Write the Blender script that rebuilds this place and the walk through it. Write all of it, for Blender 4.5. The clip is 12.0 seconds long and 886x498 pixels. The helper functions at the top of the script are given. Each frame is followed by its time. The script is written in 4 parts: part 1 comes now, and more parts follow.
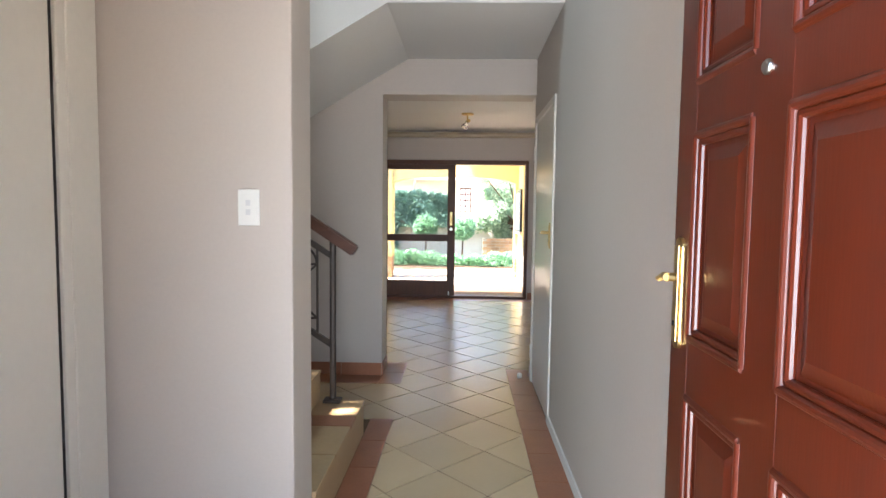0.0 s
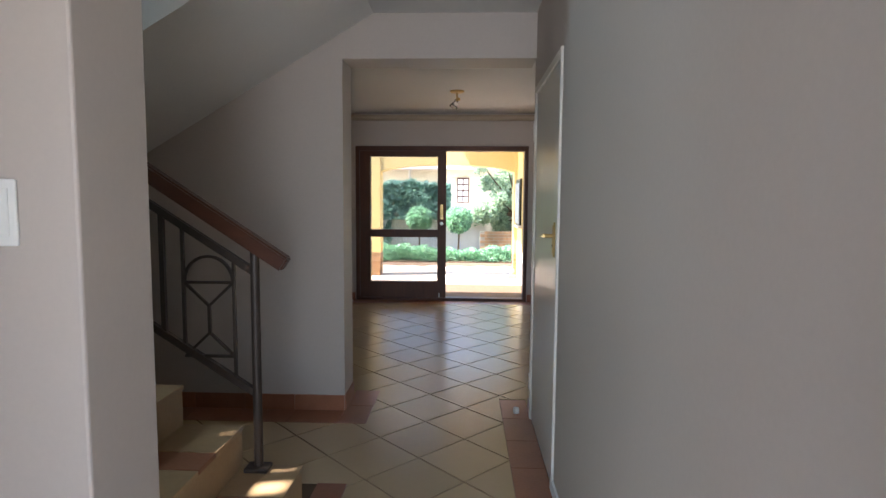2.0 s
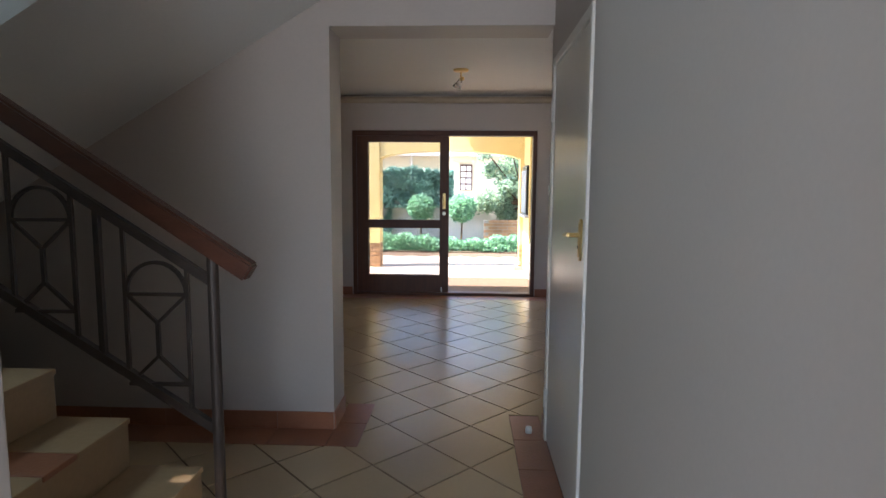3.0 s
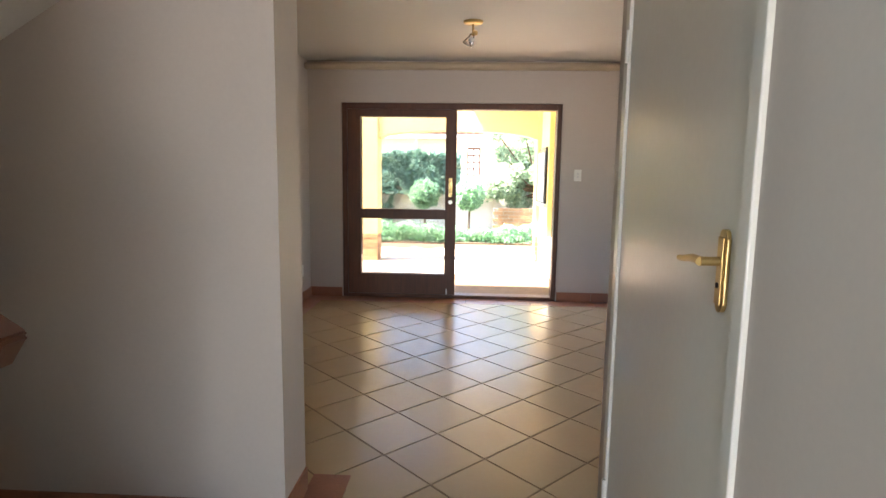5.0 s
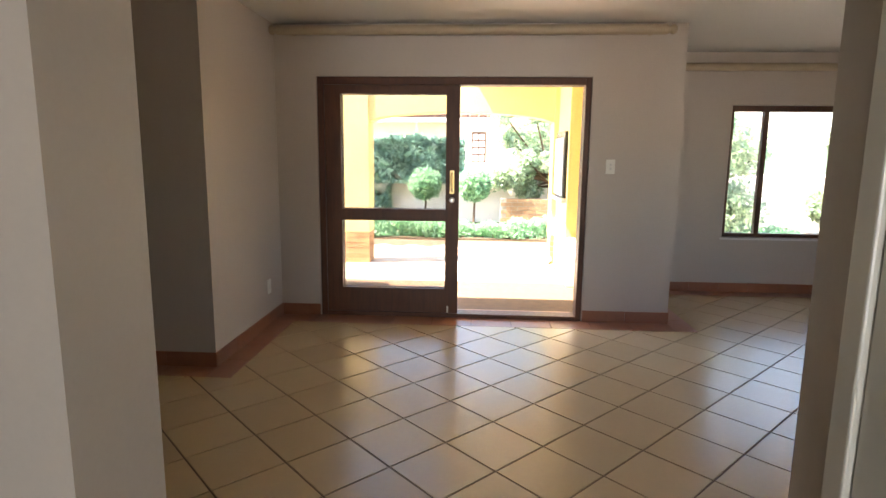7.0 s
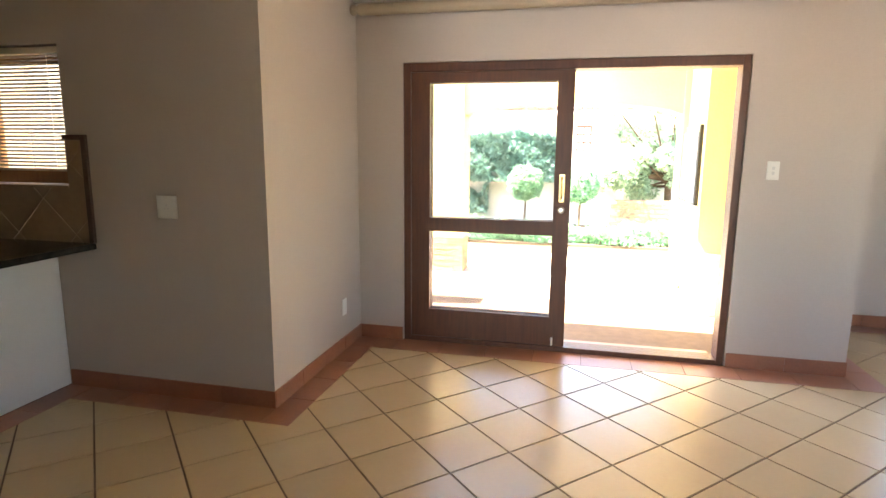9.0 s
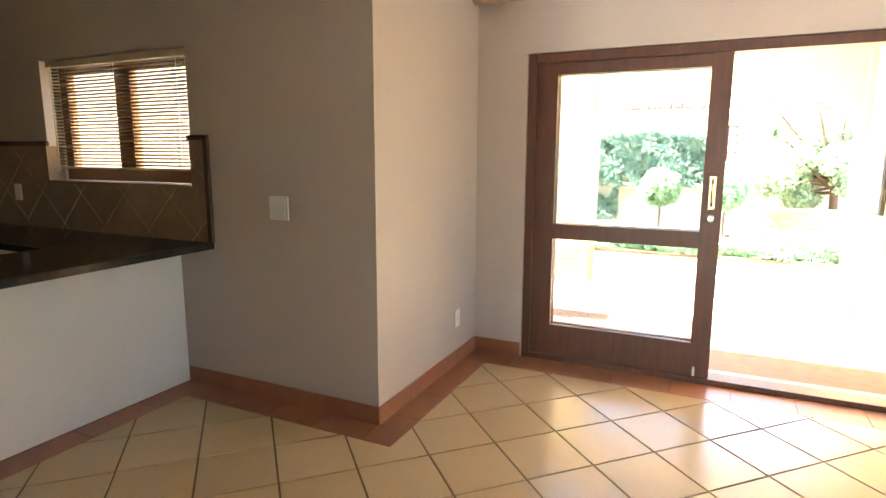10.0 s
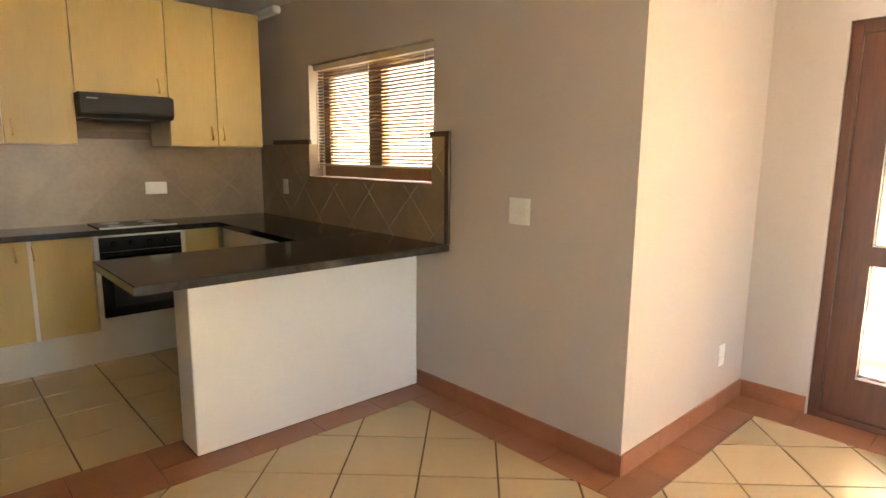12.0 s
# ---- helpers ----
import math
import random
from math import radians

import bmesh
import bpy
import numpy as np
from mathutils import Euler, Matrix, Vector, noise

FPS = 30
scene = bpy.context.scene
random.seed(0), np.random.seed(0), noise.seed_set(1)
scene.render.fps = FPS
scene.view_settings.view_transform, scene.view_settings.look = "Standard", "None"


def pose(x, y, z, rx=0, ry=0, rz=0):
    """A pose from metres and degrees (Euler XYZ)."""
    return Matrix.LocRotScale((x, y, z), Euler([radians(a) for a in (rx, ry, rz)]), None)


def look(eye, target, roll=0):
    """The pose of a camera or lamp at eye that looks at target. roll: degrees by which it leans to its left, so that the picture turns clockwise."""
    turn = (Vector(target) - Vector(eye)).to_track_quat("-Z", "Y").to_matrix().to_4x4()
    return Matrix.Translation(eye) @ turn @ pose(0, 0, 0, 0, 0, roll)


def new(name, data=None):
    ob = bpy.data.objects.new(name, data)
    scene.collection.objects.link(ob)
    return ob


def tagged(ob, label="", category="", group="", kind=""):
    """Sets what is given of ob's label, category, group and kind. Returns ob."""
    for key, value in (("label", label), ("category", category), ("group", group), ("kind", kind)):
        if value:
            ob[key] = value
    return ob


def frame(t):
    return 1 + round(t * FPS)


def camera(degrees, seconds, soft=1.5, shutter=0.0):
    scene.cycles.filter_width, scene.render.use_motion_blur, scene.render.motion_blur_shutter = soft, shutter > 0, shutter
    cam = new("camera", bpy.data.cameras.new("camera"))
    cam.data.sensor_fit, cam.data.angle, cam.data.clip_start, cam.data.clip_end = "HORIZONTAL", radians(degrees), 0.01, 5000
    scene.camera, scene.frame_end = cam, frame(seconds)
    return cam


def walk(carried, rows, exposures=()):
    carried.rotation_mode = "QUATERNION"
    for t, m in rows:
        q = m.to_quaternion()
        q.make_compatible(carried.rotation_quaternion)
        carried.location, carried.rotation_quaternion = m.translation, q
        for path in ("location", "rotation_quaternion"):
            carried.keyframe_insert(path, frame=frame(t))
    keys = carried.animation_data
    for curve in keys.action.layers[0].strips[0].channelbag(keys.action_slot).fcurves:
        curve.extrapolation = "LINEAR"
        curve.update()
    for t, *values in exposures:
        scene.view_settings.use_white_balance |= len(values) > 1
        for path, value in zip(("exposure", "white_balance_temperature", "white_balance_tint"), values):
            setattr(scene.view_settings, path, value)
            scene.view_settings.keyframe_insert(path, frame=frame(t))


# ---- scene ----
cam = camera(75.3, 12.0)
PATH = [
    (0, (0.285, -0.183, 1.341), (0.212, 1.811, 1.203), 0.7),
    (0.5, (0.327, 0.018, 1.333), (0.254, 2.011, 1.193), 0.5),
    (1, (0.353, 0.279, 1.336), (0.278, 2.273, 1.193), 0.4),
    (1.5, (0.371, 0.515, 1.362), (0.298, 2.508, 1.21), 0.5),
    (2, (0.406, 0.747, 1.369), (0.329, 2.738, 1.197), 0.4),
    (2.5, (0.409, 0.979, 1.373), (0.329, 2.967, 1.172), 0.4),
    (3, (0.386, 1.217, 1.387), (0.301, 3.204, 1.17), 0.4),
    (5, (0.335, 2.324, 1.368), (0.232, 4.303, 1.101), 0.8),
    (5.5, (0.325, 2.635, 1.37), (0.22, 4.613, 1.092), 0.7),
    (6, (0.292, 2.92, 1.397), (0.19, 4.896, 1.103), 0.7),
    (6.5, (0.308, 3.225, 1.416), (0.199, 5.198, 1.105), 0.65),
    (8.5, (0.244, 4.12, 1.449), (-0.033, 6.072, 1.113), 0.6),
    (9, (0.19, 4.316, 1.467), (-0.255, 6.236, 1.124), 0.5),
    (9.5, (0.143, 4.492, 1.455), (-0.495, 6.357, 1.117), 0.3),
    (10, (0.101, 4.649, 1.433), (-0.741, 6.432, 1.103), 0.2),
    (10.5, (0.041, 4.772, 1.418), (-1.002, 6.447, 1.09), 0.1),
    (11, (-0.067, 4.854, 1.414), (-1.271, 6.417, 1.087), 0.2),
    (11.5, (-0.16, 4.89, 1.397), (-1.488, 6.35, 1.077), 0.3),
    (12, (-0.233, 4.924, 1.401), (-1.686, 6.259, 1.078), 0.5),
]
walk(cam, [(t, look(eye, target, roll)) for t, eye, target, roll in PATH],
     exposures=[(0, 3.1, 6450, 14), (0.6, 3.0, 6450, 14), (1.2, 2.72, 6400, 15), (2.0, 2.42, 6250, 15), (3.0, 2.33, 6050, 15), (5, 3.4, 6900, 16), (6.5, 3.15, 7300, 15),
                (8.5, 4.1, 7150, 14), (9.5, 4.6, 7350, 14), (10.5, 5.05, 7750, 15), (12, 5.75, 8050, 16)])

# ---- world and sun ----
world = bpy.data.worlds.new("sky")
scene.world = world
world.use_nodes = True
wn = world.node_tree.nodes
sky = wn.new("ShaderNodeTexSky")
sky.sky_type = 'NISHITA'
sky.sun_disc = False
SUN_DIR = Vector((0.5, 0.11, -0.8)).normalized()
sky.sun_elevation = math.asin(-SUN_DIR.z)
sky.sun_rotation = math.atan2(-SUN_DIR.x, -SUN_DIR.y)
world.node_tree.links.new(sky.outputs[0], wn["Background"].inputs[0])
wn["Background"].inputs[1].default_value = 0.15
sun_data = bpy.data.lights.new("sun", 'SUN')
sun_data.energy, sun_data.angle, sun_data.color = 5.0, radians(0.53), (1.0, 0.95, 0.87)
sun_ob = new("sun", sun_data)
sun_ob.matrix_world = look((0, 0, 20), Vector((0, 0, 20)) + SUN_DIR)


def sky_lamp(name, eye, target, w, h, watts, color=(0.93, 0.97, 1.0)):
    d = bpy.data.lights.new(name, 'AREA')
    d.shape, d.size, d.size_y, d.energy, d.color = 'RECTANGLE', w, h, watts, color
    o = new(name, d)
    o.matrix_world = look(eye, target)
    return o


# area lamps: daylight at the open front door, then an added stairwell fill
sky_lamp("daylight_front_door", (0.12, -1.2, 0.9), (0.5, 3.0, 0.95), 1.5, 1.6, 19, (0.74, 0.87, 1.0))
# no landing window is built; this lamp adds light from high on the left
sky_lamp("daylight_landing_window", (-3.27, 2.62, 3.75), (0.83, 2.62, 1.0), 0.9, 1.2, 12.5, (0.64, 0.88, 1.0))


# ---- materials ----
def material(name, color, rough=0.5, metal=0.0, vary=0.12, scale=4.0, fine=60.0, bump=0.02, tint=None, random_amount=0.0, stretch=None, coat=0.0):
    m = bpy.data.materials.new(name)
    m.use_nodes = True
    nt = m.node_tree
    b = nt.nodes["Principled BSDF"]
    b.inputs["Roughness"].default_value = rough
    b.inputs["Metallic"].default_value = metal
    b.inputs["Coat Weight"].default_value = coat
    geo = nt.nodes.new("ShaderNodeNewGeometry")
    src = geo.outputs["Position"]
    if stretch:
        mp = nt.nodes.new("ShaderNodeMapping")
        mp.inputs["Scale"].default_value = stretch
        nt.links.new(src, mp.inputs["Vector"])
        src = mp.outputs[0]
    n1 = nt.nodes.new("ShaderNodeTexNoise")
    n1.inputs["Scale"].default_value, n1.inputs["Detail"].default_value = scale, 4
    n2 = nt.nodes.new("ShaderNodeTexNoise")
    n2.inputs["Scale"].default_value, n2.inputs["Detail"].default_value = fine, 3
    nt.links.new(src, n1.inputs["Vector"])
    nt.links.new(src, n2.inputs["Vector"])
    ramp = nt.nodes.new("ShaderNodeValToRGB")
    dark = tint or tuple(c * (1 - 2 * vary) for c in color)
    ramp.color_ramp.elements[0].position, ramp.color_ramp.elements[1].position = 0.2, 0.8
    ramp.color_ramp.elements[0].color = (*dark, 1)
    ramp.color_ramp.elements[1].color = (*color, 1)
    nt.links.new(n1.outputs[0], ramp.inputs[0])
    col = ramp.outputs[0]
    mix = nt.nodes.new("ShaderNodeHueSaturation")
    ma = nt.nodes.new("ShaderNodeMapRange")
    ma.inputs[1].default_value, ma.inputs[2].default_value = 0.25, 0.75
    ma.inputs[3].default_value, ma.inputs[4].default_value = 1 - vary * 0.6, 1 + vary * 0.6
    nt.links.new(n2.outputs[0], ma.inputs[0])
    nt.links.new(ma.outputs[0], mix.inputs["Value"])
    nt.links.new(col, mix.inputs["Color"])
    col = mix.outputs[0]
    if random_amount:
        info = nt.nodes.new("ShaderNodeObjectInfo")
        mr = nt.nodes.new("ShaderNodeMapRange")
        mr.inputs[3].default_value, mr.inputs[4].default_value = 1 - random_amount, 1 + random_amount
        nt.links.new(info.outputs["Random"], mr.inputs[0])
        hs = nt.nodes.new("ShaderNodeHueSaturation")
        nt.links.new(mr.outputs[0], hs.inputs["Value"])
        nt.links.new(col, hs.inputs["Color"])
        col = hs.outputs[0]
    nt.links.new(col, b.inputs["Base Color"])
    rr = nt.nodes.new("ShaderNodeMapRange")
    rr.inputs[3].default_value, rr.inputs[4].default_value = max(0.02, rough - 0.03), min(1, rough + 0.03)
    nt.links.new(n1.outputs[0], rr.inputs[0])
    nt.links.new(rr.outputs[0], b.inputs["Roughness"])
    if bump:
        bp = nt.nodes.new("ShaderNodeBump")
        bp.inputs["Strength"].default_value, bp.inputs["Distance"].default_value = 0.5, bump * 0.1
        nt.links.new(n2.outputs[0], bp.inputs["Height"])
        nt.links.new(bp.outputs[0], b.inputs["Normal"])
    return m


def leaf_material(name, a, c):
    m = bpy.data.materials.new(name)
    m.use_nodes = True
    nt = m.node_tree
    b = nt.nodes["Principled BSDF"]
    b.inputs["Roughness"].default_value = 0.5
    geo = nt.nodes.new("ShaderNodeNewGeometry")
    ramp = nt.nodes.new("ShaderNodeValToRGB")
    ramp.color_ramp.elements[0].color, ramp.color_ramp.elements[1].color = (*a, 1), (*c, 1)
    nt.links.new(geo.outputs["Random Per Island"], ramp.inputs[0])
    nt.links.new(ramp.outputs[0], b.inputs["Base Color"])
    thin = nt.nodes.new("ShaderNodeBsdfTranslucent")
    nt.links.new(ramp.outputs[0], thin.inputs["Color"])
    both = nt.nodes.new("ShaderNodeAddShader")
    nt.links.new(b.outputs[0], both.inputs[0])
    nt.links.new(thin.outputs[0], both.inputs[1])
    nt.links.new(both.outputs[0], nt.nodes["Material Output"].inputs["Surface"])
    return m


M_WALL = material("taupe_wall_paint", (0.51, 0.447, 0.393), 0.55, vary=0.03, scale=1.3, fine=70, bump=0.004)
M_WHITEWALL = material("white_wall_paint", (0.74, 0.72, 0.68), 0.6, vary=0.03, scale=1.5, fine=70, bump=0.006)
M_CEIL = material("ceiling_paint", (0.72, 0.7, 0.66), 0.7, vary=0.03, scale=1.2, fine=60, bump=0.02)
M_TILE = material("cream_floor_tile", (0.55, 0.415, 0.25), 0.24, vary=0.025, scale=3, fine=40, bump=0.006, random_amount=0.05)
M_GROUT = material("dark_grout", (0.16, 0.1, 0.058), 0.9, vary=0.15, scale=12, fine=120)
M_TERRA = material("terracotta_tile", (0.36, 0.145, 0.075), 0.36, vary=0.12, scale=7, fine=70, bump=0.02, random_amount=0.09)
M_STEP = material("beige_step_tile", (0.4, 0.265, 0.14), 0.4, vary=0.08, scale=6, fine=50, bump=0.02)
M_MEDGE = material("dark_meranti_frame", (0.11, 0.034, 0.012), 0.45, vary=0.22, scale=5, fine=40, stretch=(9, 9, 0.8), bump=0.03)
M_MAHOG = material("red_mahogany_door", (0.09, 0.0115, 0.0025), 0.34, vary=0.16, scale=3.5, fine=30, stretch=(6, 6, 0.6), bump=0.003, coat=0.12)
M_RAILWOOD = material("handrail_wood", (0.1, 0.032, 0.014), 0.36, vary=0.2, scale=5, fine=40, stretch=(1.2, 10, 10), bump=0.02)
# window timber with the glare round the blind put into its lighter colour
M_WINWOOD = material("glare_lightened_timber", (0.3, 0.14, 0.05), 0.42, vary=0.15, scale=5, fine=40, stretch=(9, 9, 0.8), bump=0.02)
M_IRON = material("painted_brown_iron", (0.055, 0.039, 0.03), 0.45, vary=0.1, scale=10, fine=90, metal=0.3)
M_DOORWHITE = material("cream_gloss_enamel", (0.68, 0.65, 0.58), 0.3, vary=0.03, scale=2, fine=40, bump=0.015)
M_BRASS = material("brass", (0.66, 0.47, 0.2), 0.3, metal=1.0, vary=0.1, scale=20, fine=90, bump=0)
M_CHROME = material("steel", (0.6, 0.58, 0.54), 0.3, metal=1.0, vary=0.05, bump=0)
M_PLASTIC = material("white_plastic", (0.78, 0.77, 0.72), 0.35, vary=0.02, bump=0)
M_GREY = material("grey_mark", (0.25, 0.25, 0.25), 0.5, vary=0.05, bump=0)
M_GRILL = material("pale_blue_grey_steel", (0.42, 0.47, 0.52), 0.4, vary=0.06, scale=3, bump=0.01)
M_GRANITE = material("dark_granite", (0.045, 0.036, 0.03), 0.12, vary=0.35, scale=30, fine=220, bump=0)
M_MAPLE = material("maple_veneer", (0.61, 0.45, 0.185), 0.36, vary=0.055, scale=2.5, fine=25, stretch=(3, 3, 0.5), bump=0.01)
M_CABWHITE = material("white_melamine", (0.72, 0.69, 0.6), 0.4, vary=0.03)
M_SPLASH = material("beige_splash_tile", (0.33, 0.23, 0.145), 0.3, vary=0.13, scale=5, fine=30, bump=0.01, random_amount=0.05)
M_LIGHTGROUT = material("light_grout", (0.34, 0.24, 0.153), 0.9, vary=0.1)
M_BROWNTRIM = material("dark_brown_trim_tile", (0.085, 0.045, 0.026), 0.35, vary=0.15, scale=8)
M_LISTELLO = material("brown_border_tile", (0.2, 0.105, 0.06), 0.4, vary=0.15, scale=8, random_amount=0.08)
M_HOOD = material("matt_black_enamel", (0.012, 0.011, 0.011), 0.5, vary=0.1, bump=0)
# white plastic greyed to draw the faint shadows of rockers and socket holes
M_ROCKER = material("shaded_white_plastic", (0.64, 0.64, 0.62), 0.4, vary=0.02, bump=0)
M_BLACK = material("black_enamel", (0.012, 0.012, 0.013), 0.22, vary=0.1, bump=0)
M_BLIND = material("dark_wood_slat", (0.16, 0.085, 0.04), 0.4, vary=0.15, scale=6, stretch=(1, 10, 10))
M_BLINDRAIL = material("cream_blind_rail", (0.6, 0.52, 0.4), 0.4, vary=0.05)
M_ROD = material("limed_wood_rod", (0.5, 0.4, 0.28), 0.45, vary=0.1, scale=5, stretch=(1, 8, 8))
M_YELLOW = material("yellow_house_paint", (0.8, 0.64, 0.29), 0.7, vary=0.05, scale=2, fine=40, bump=0.05)
M_CREAMHOUSE = material("pale_house_paint", (0.76, 0.68, 0.5), 0.8, vary=0.06, scale=1, fine=30, bump=0.05)
M_BRICK = material("orange_face_brick", (0.48, 0.28, 0.15), 0.8, vary=0.15, scale=10, fine=80, bump=0.06, random_amount=0.2)
M_MORTAR = material("mortar", (0.45, 0.4, 0.33), 0.9, vary=0.1, scale=15, fine=90)
M_PATIO = material("patio_tile", (0.66, 0.55, 0.43), 0.5, vary=0.1, scale=5, fine=40, random_amount=0.06)
M_PAVE = material("pale_paving", (0.55, 0.5, 0.42), 0.85, vary=0.1, scale=2, fine=60, bump=0.05)
M_SOIL = material("garden_soil", (0.14, 0.1, 0.06), 0.95, vary=0.2, scale=5, fine=60, bump=0.2)
M_PLASTERW = material("pale_garden_wall", (0.82, 0.79, 0.72), 0.85, vary=0.1, scale=2, fine=40, bump=0.06)
M_BARK = material("bark", (0.16, 0.1, 0.06), 0.9, vary=0.25, scale=12, fine=60, bump=0.2)
M_ROOF = material("clay_roof_tile", (0.2, 0.11, 0.075), 0.8, vary=0.2, scale=4, fine=40, random_amount=0.15)
M_POT = material("white_glazed_pot", (0.75, 0.72, 0.66), 0.4, vary=0.05)
M_LEAF = leaf_material("hedge_leaves", (0.085, 0.17, 0.11), (0.19, 0.32, 0.19))
M_IVY = leaf_material("ivy_leaves", (0.06, 0.125, 0.1), (0.15, 0.245, 0.185))
M_TREE = leaf_material("tree_leaves", (0.1, 0.15, 0.1), (0.24, 0.3, 0.2))
M_GLASS = bpy.data.materials.new("clear_glass")
M_GLASS.use_nodes = True
gb = M_GLASS.node_tree.nodes["Principled BSDF"]
gb.inputs["Transmission Weight"].default_value, gb.inputs["Roughness"].default_value, gb.inputs["IOR"].default_value = 1.0, 0.0, 1.45

# ---- building helpers ----
BASE = {}


def box(bm, x0, x1, y0, y1, z0, z1, bevel=0.0):
    x0, x1 = sorted((x0, x1))
    y0, y1 = sorted((y0, y1))
    z0, z1 = sorted((z0, z1))
    r = bmesh.ops.create_cube(bm, size=1, matrix=Matrix.LocRotScale(((x0 + x1) / 2, (y0 + y1) / 2, (z0 + z1) / 2), None, (x1 - x0, y1 - y0, z1 - z0)))
    if bevel:
        ed = list({e for v in r["verts"] for e in v.link_edges})
        bmesh.ops.bevel(bm, geom=ed, offset=bevel, segments=2, affect='EDGES', profile=0.5)
    return bm


def boxes(*dims, bevel=0.0):
    bm = bmesh.new()
    for d in dims:
        box(bm, *d, bevel=bevel)
    return bm


def bar(bm, a, b, w, d=None):
    """A square bar from a to b."""
    a, b = Vector(a), Vector(b)
    v = b - a
    q = v.to_track_quat('Z', 'Y')
    bmesh.ops.create_cube(bm, size=1, matrix=Matrix.LocRotScale((a + b) / 2, q, (w, d or w, v.length)))
    return bm


def rod(bm, a, b, r, r2=None, seg=16):
    a, b = Vector(a), Vector(b)
    v = b - a
    bmesh.ops.create_cone(bm, cap_ends=True, segments=seg, radius1=r, radius2=r if r2 is None else r2, depth=v.length,
                          matrix=Matrix.LocRotScale((a + b) / 2, v.to_track_quat('Z', 'Y'), None))
    return bm


def lathe(bm, centre, profile, seg=24, axis='Z'):
    """A turned body from (radius, height) pairs."""
    m = Matrix.Translation(centre) @ ({'Z': Matrix(), 'X': Matrix.Rotation(radians(90), 4, 'Y'), 'Y': Matrix.Rotation(radians(-90), 4, 'X')}[axis])
    rings = [[bm.verts.new(m @ Vector((r * math.cos(2 * math.pi * i / seg), r * math.sin(2 * math.pi * i / seg), h))) for i in range(seg)] for r, h in profile]
    for p, q in zip(rings, rings[1:]):
        for i in range(seg):
            f = bm.faces.new((p[i], p[(i + 1) % seg], q[(i + 1) % seg], q[i]))
            f.smooth = True
    bm.faces.new(list(reversed(rings[0])))
    bm.faces.new(rings[-1])
    return bm


def tube(bm, pts, r, seg=10):
    for a, b in zip(pts, pts[1:]):
        rod(bm, a, b, r, seg=seg)
    for p in pts[1:-1]:
        bmesh.ops.create_uvsphere(bm, u_segments=seg, v_segments=6, radius=r * 1.01, matrix=Matrix.Translation(p))
    return bm


def prism(bm, outline, y0, y1):
    """Extrudes an (x, z) outline along y."""
    a = [bm.verts.new((x, y0, z)) for x, z in outline]
    b = [bm.verts.new((x, y1, z)) for x, z in outline]
    bm.faces.new(a)
    bm.faces.new(list(reversed(b)))
    n = len(a)
    for i in range(n):
        bm.faces.new((a[i], b[i], b[(i + 1) % n], a[(i + 1) % n]))
    bmesh.ops.recalc_face_normals(bm, faces=bm.faces)
    return bm


def thing(name, base, label, category, group="", kind=""):
    ob = new(name)
    ob.empty_display_size = 0.1
    ob.location = base
    BASE[ob] = Vector(base)
    return tagged(ob, label, category, group, kind)


def part(name, bm, mat, parent=None, label=""):
    """Links a bmesh, made in world coordinates, as one mesh object."""
    base = BASE.get(parent, Vector((0, 0, 0)))
    if parent is not None:
        bmesh.ops.translate(bm, vec=-base, verts=bm.verts)
    me = bpy.data.meshes.new(name)
    bm.to_mesh(me)
    bm.free()
    me.materials.append(mat)
    ob = new(name, me)
    if parent is not None:
        ob.parent = parent
        BASE[ob] = base
    return tagged(ob, label)


def setting(name, bm, mat, label, category):
    return tagged(part(name, bm, mat), label, category, kind="structure")


def leaves(n, size, sampler, seed):
    """Many small folded leaves; sampler(rng, n) gives their places."""
    rng = np.random.default_rng(seed)
    p = sampler(rng, n)
    n = len(p)
    u = rng.normal(size=(n, 3))
    u /= np.linalg.norm(u, axis=1)[:, None]
    w = np.cross(u, rng.normal(size=(n, 3)))
    w /= np.linalg.norm(w, axis=1)[:, None]
    s = size * rng.uniform(0.6, 1.3, (n, 1))
    nrm = np.cross(u, w)
    v = np.stack([p - u * s, p + w * s * 0.5 + nrm * s * 0.15, p + u * s, p - w * s * 0.5 + nrm * s * 0.15], 1).reshape(-1, 3)
    f = [(4 * i, 4 * i + 1, 4 * i + 2, 4 * i + 3) for i in range(n)]
    return v, f


def leaf_part(name, data, mat, parent, label=""):
    v, f = data
    base = np.array(BASE.get(parent, Vector((0, 0, 0))))
    me = bpy.data.meshes.new(name)
    me.from_pydata((v - base).tolist(), [], f)
    me.materials.append(mat)
    ob = new(name, me)
    if parent is not None:
        ob.parent = parent
    return tagged(ob, label)

# ---- shell ----
H = 2.5
XR = 4.5
setting("floor", boxes((-5.0, 4.7, 0.0, 10.0, -0.2, -0.006)), M_GROUT, "dark grout bed under the cream floor tiles", "floor")
setting("wall_front", boxes((-1.2, -0.06, 0, 0.2, 0, 2.75), (0.79, 1.03, 0, 0.2, 0, 2.75), (-0.06, 0.79, 0, 0.2, 2.08, 2.75),
                            (-3.5, 1.03, 0, 0.2, 2.75, 5)),
        M_WALL, "painted front wall with the entrance doorway", "wall")
setting("wall_entrance_side", boxes((-1.2, -0.99, 0.2, 0.72, 0, 2.75), (-1.2, -0.99, 1.64, 1.785, 0, 2.75), (-1.2, -0.99, 0.72, 1.64, 2.06, 2.75), (-1.2, -1.115, 0.72, 1.64, 0, 2.06)),
        M_WALL, "smooth taupe painted entrance wall with a door", "wall")
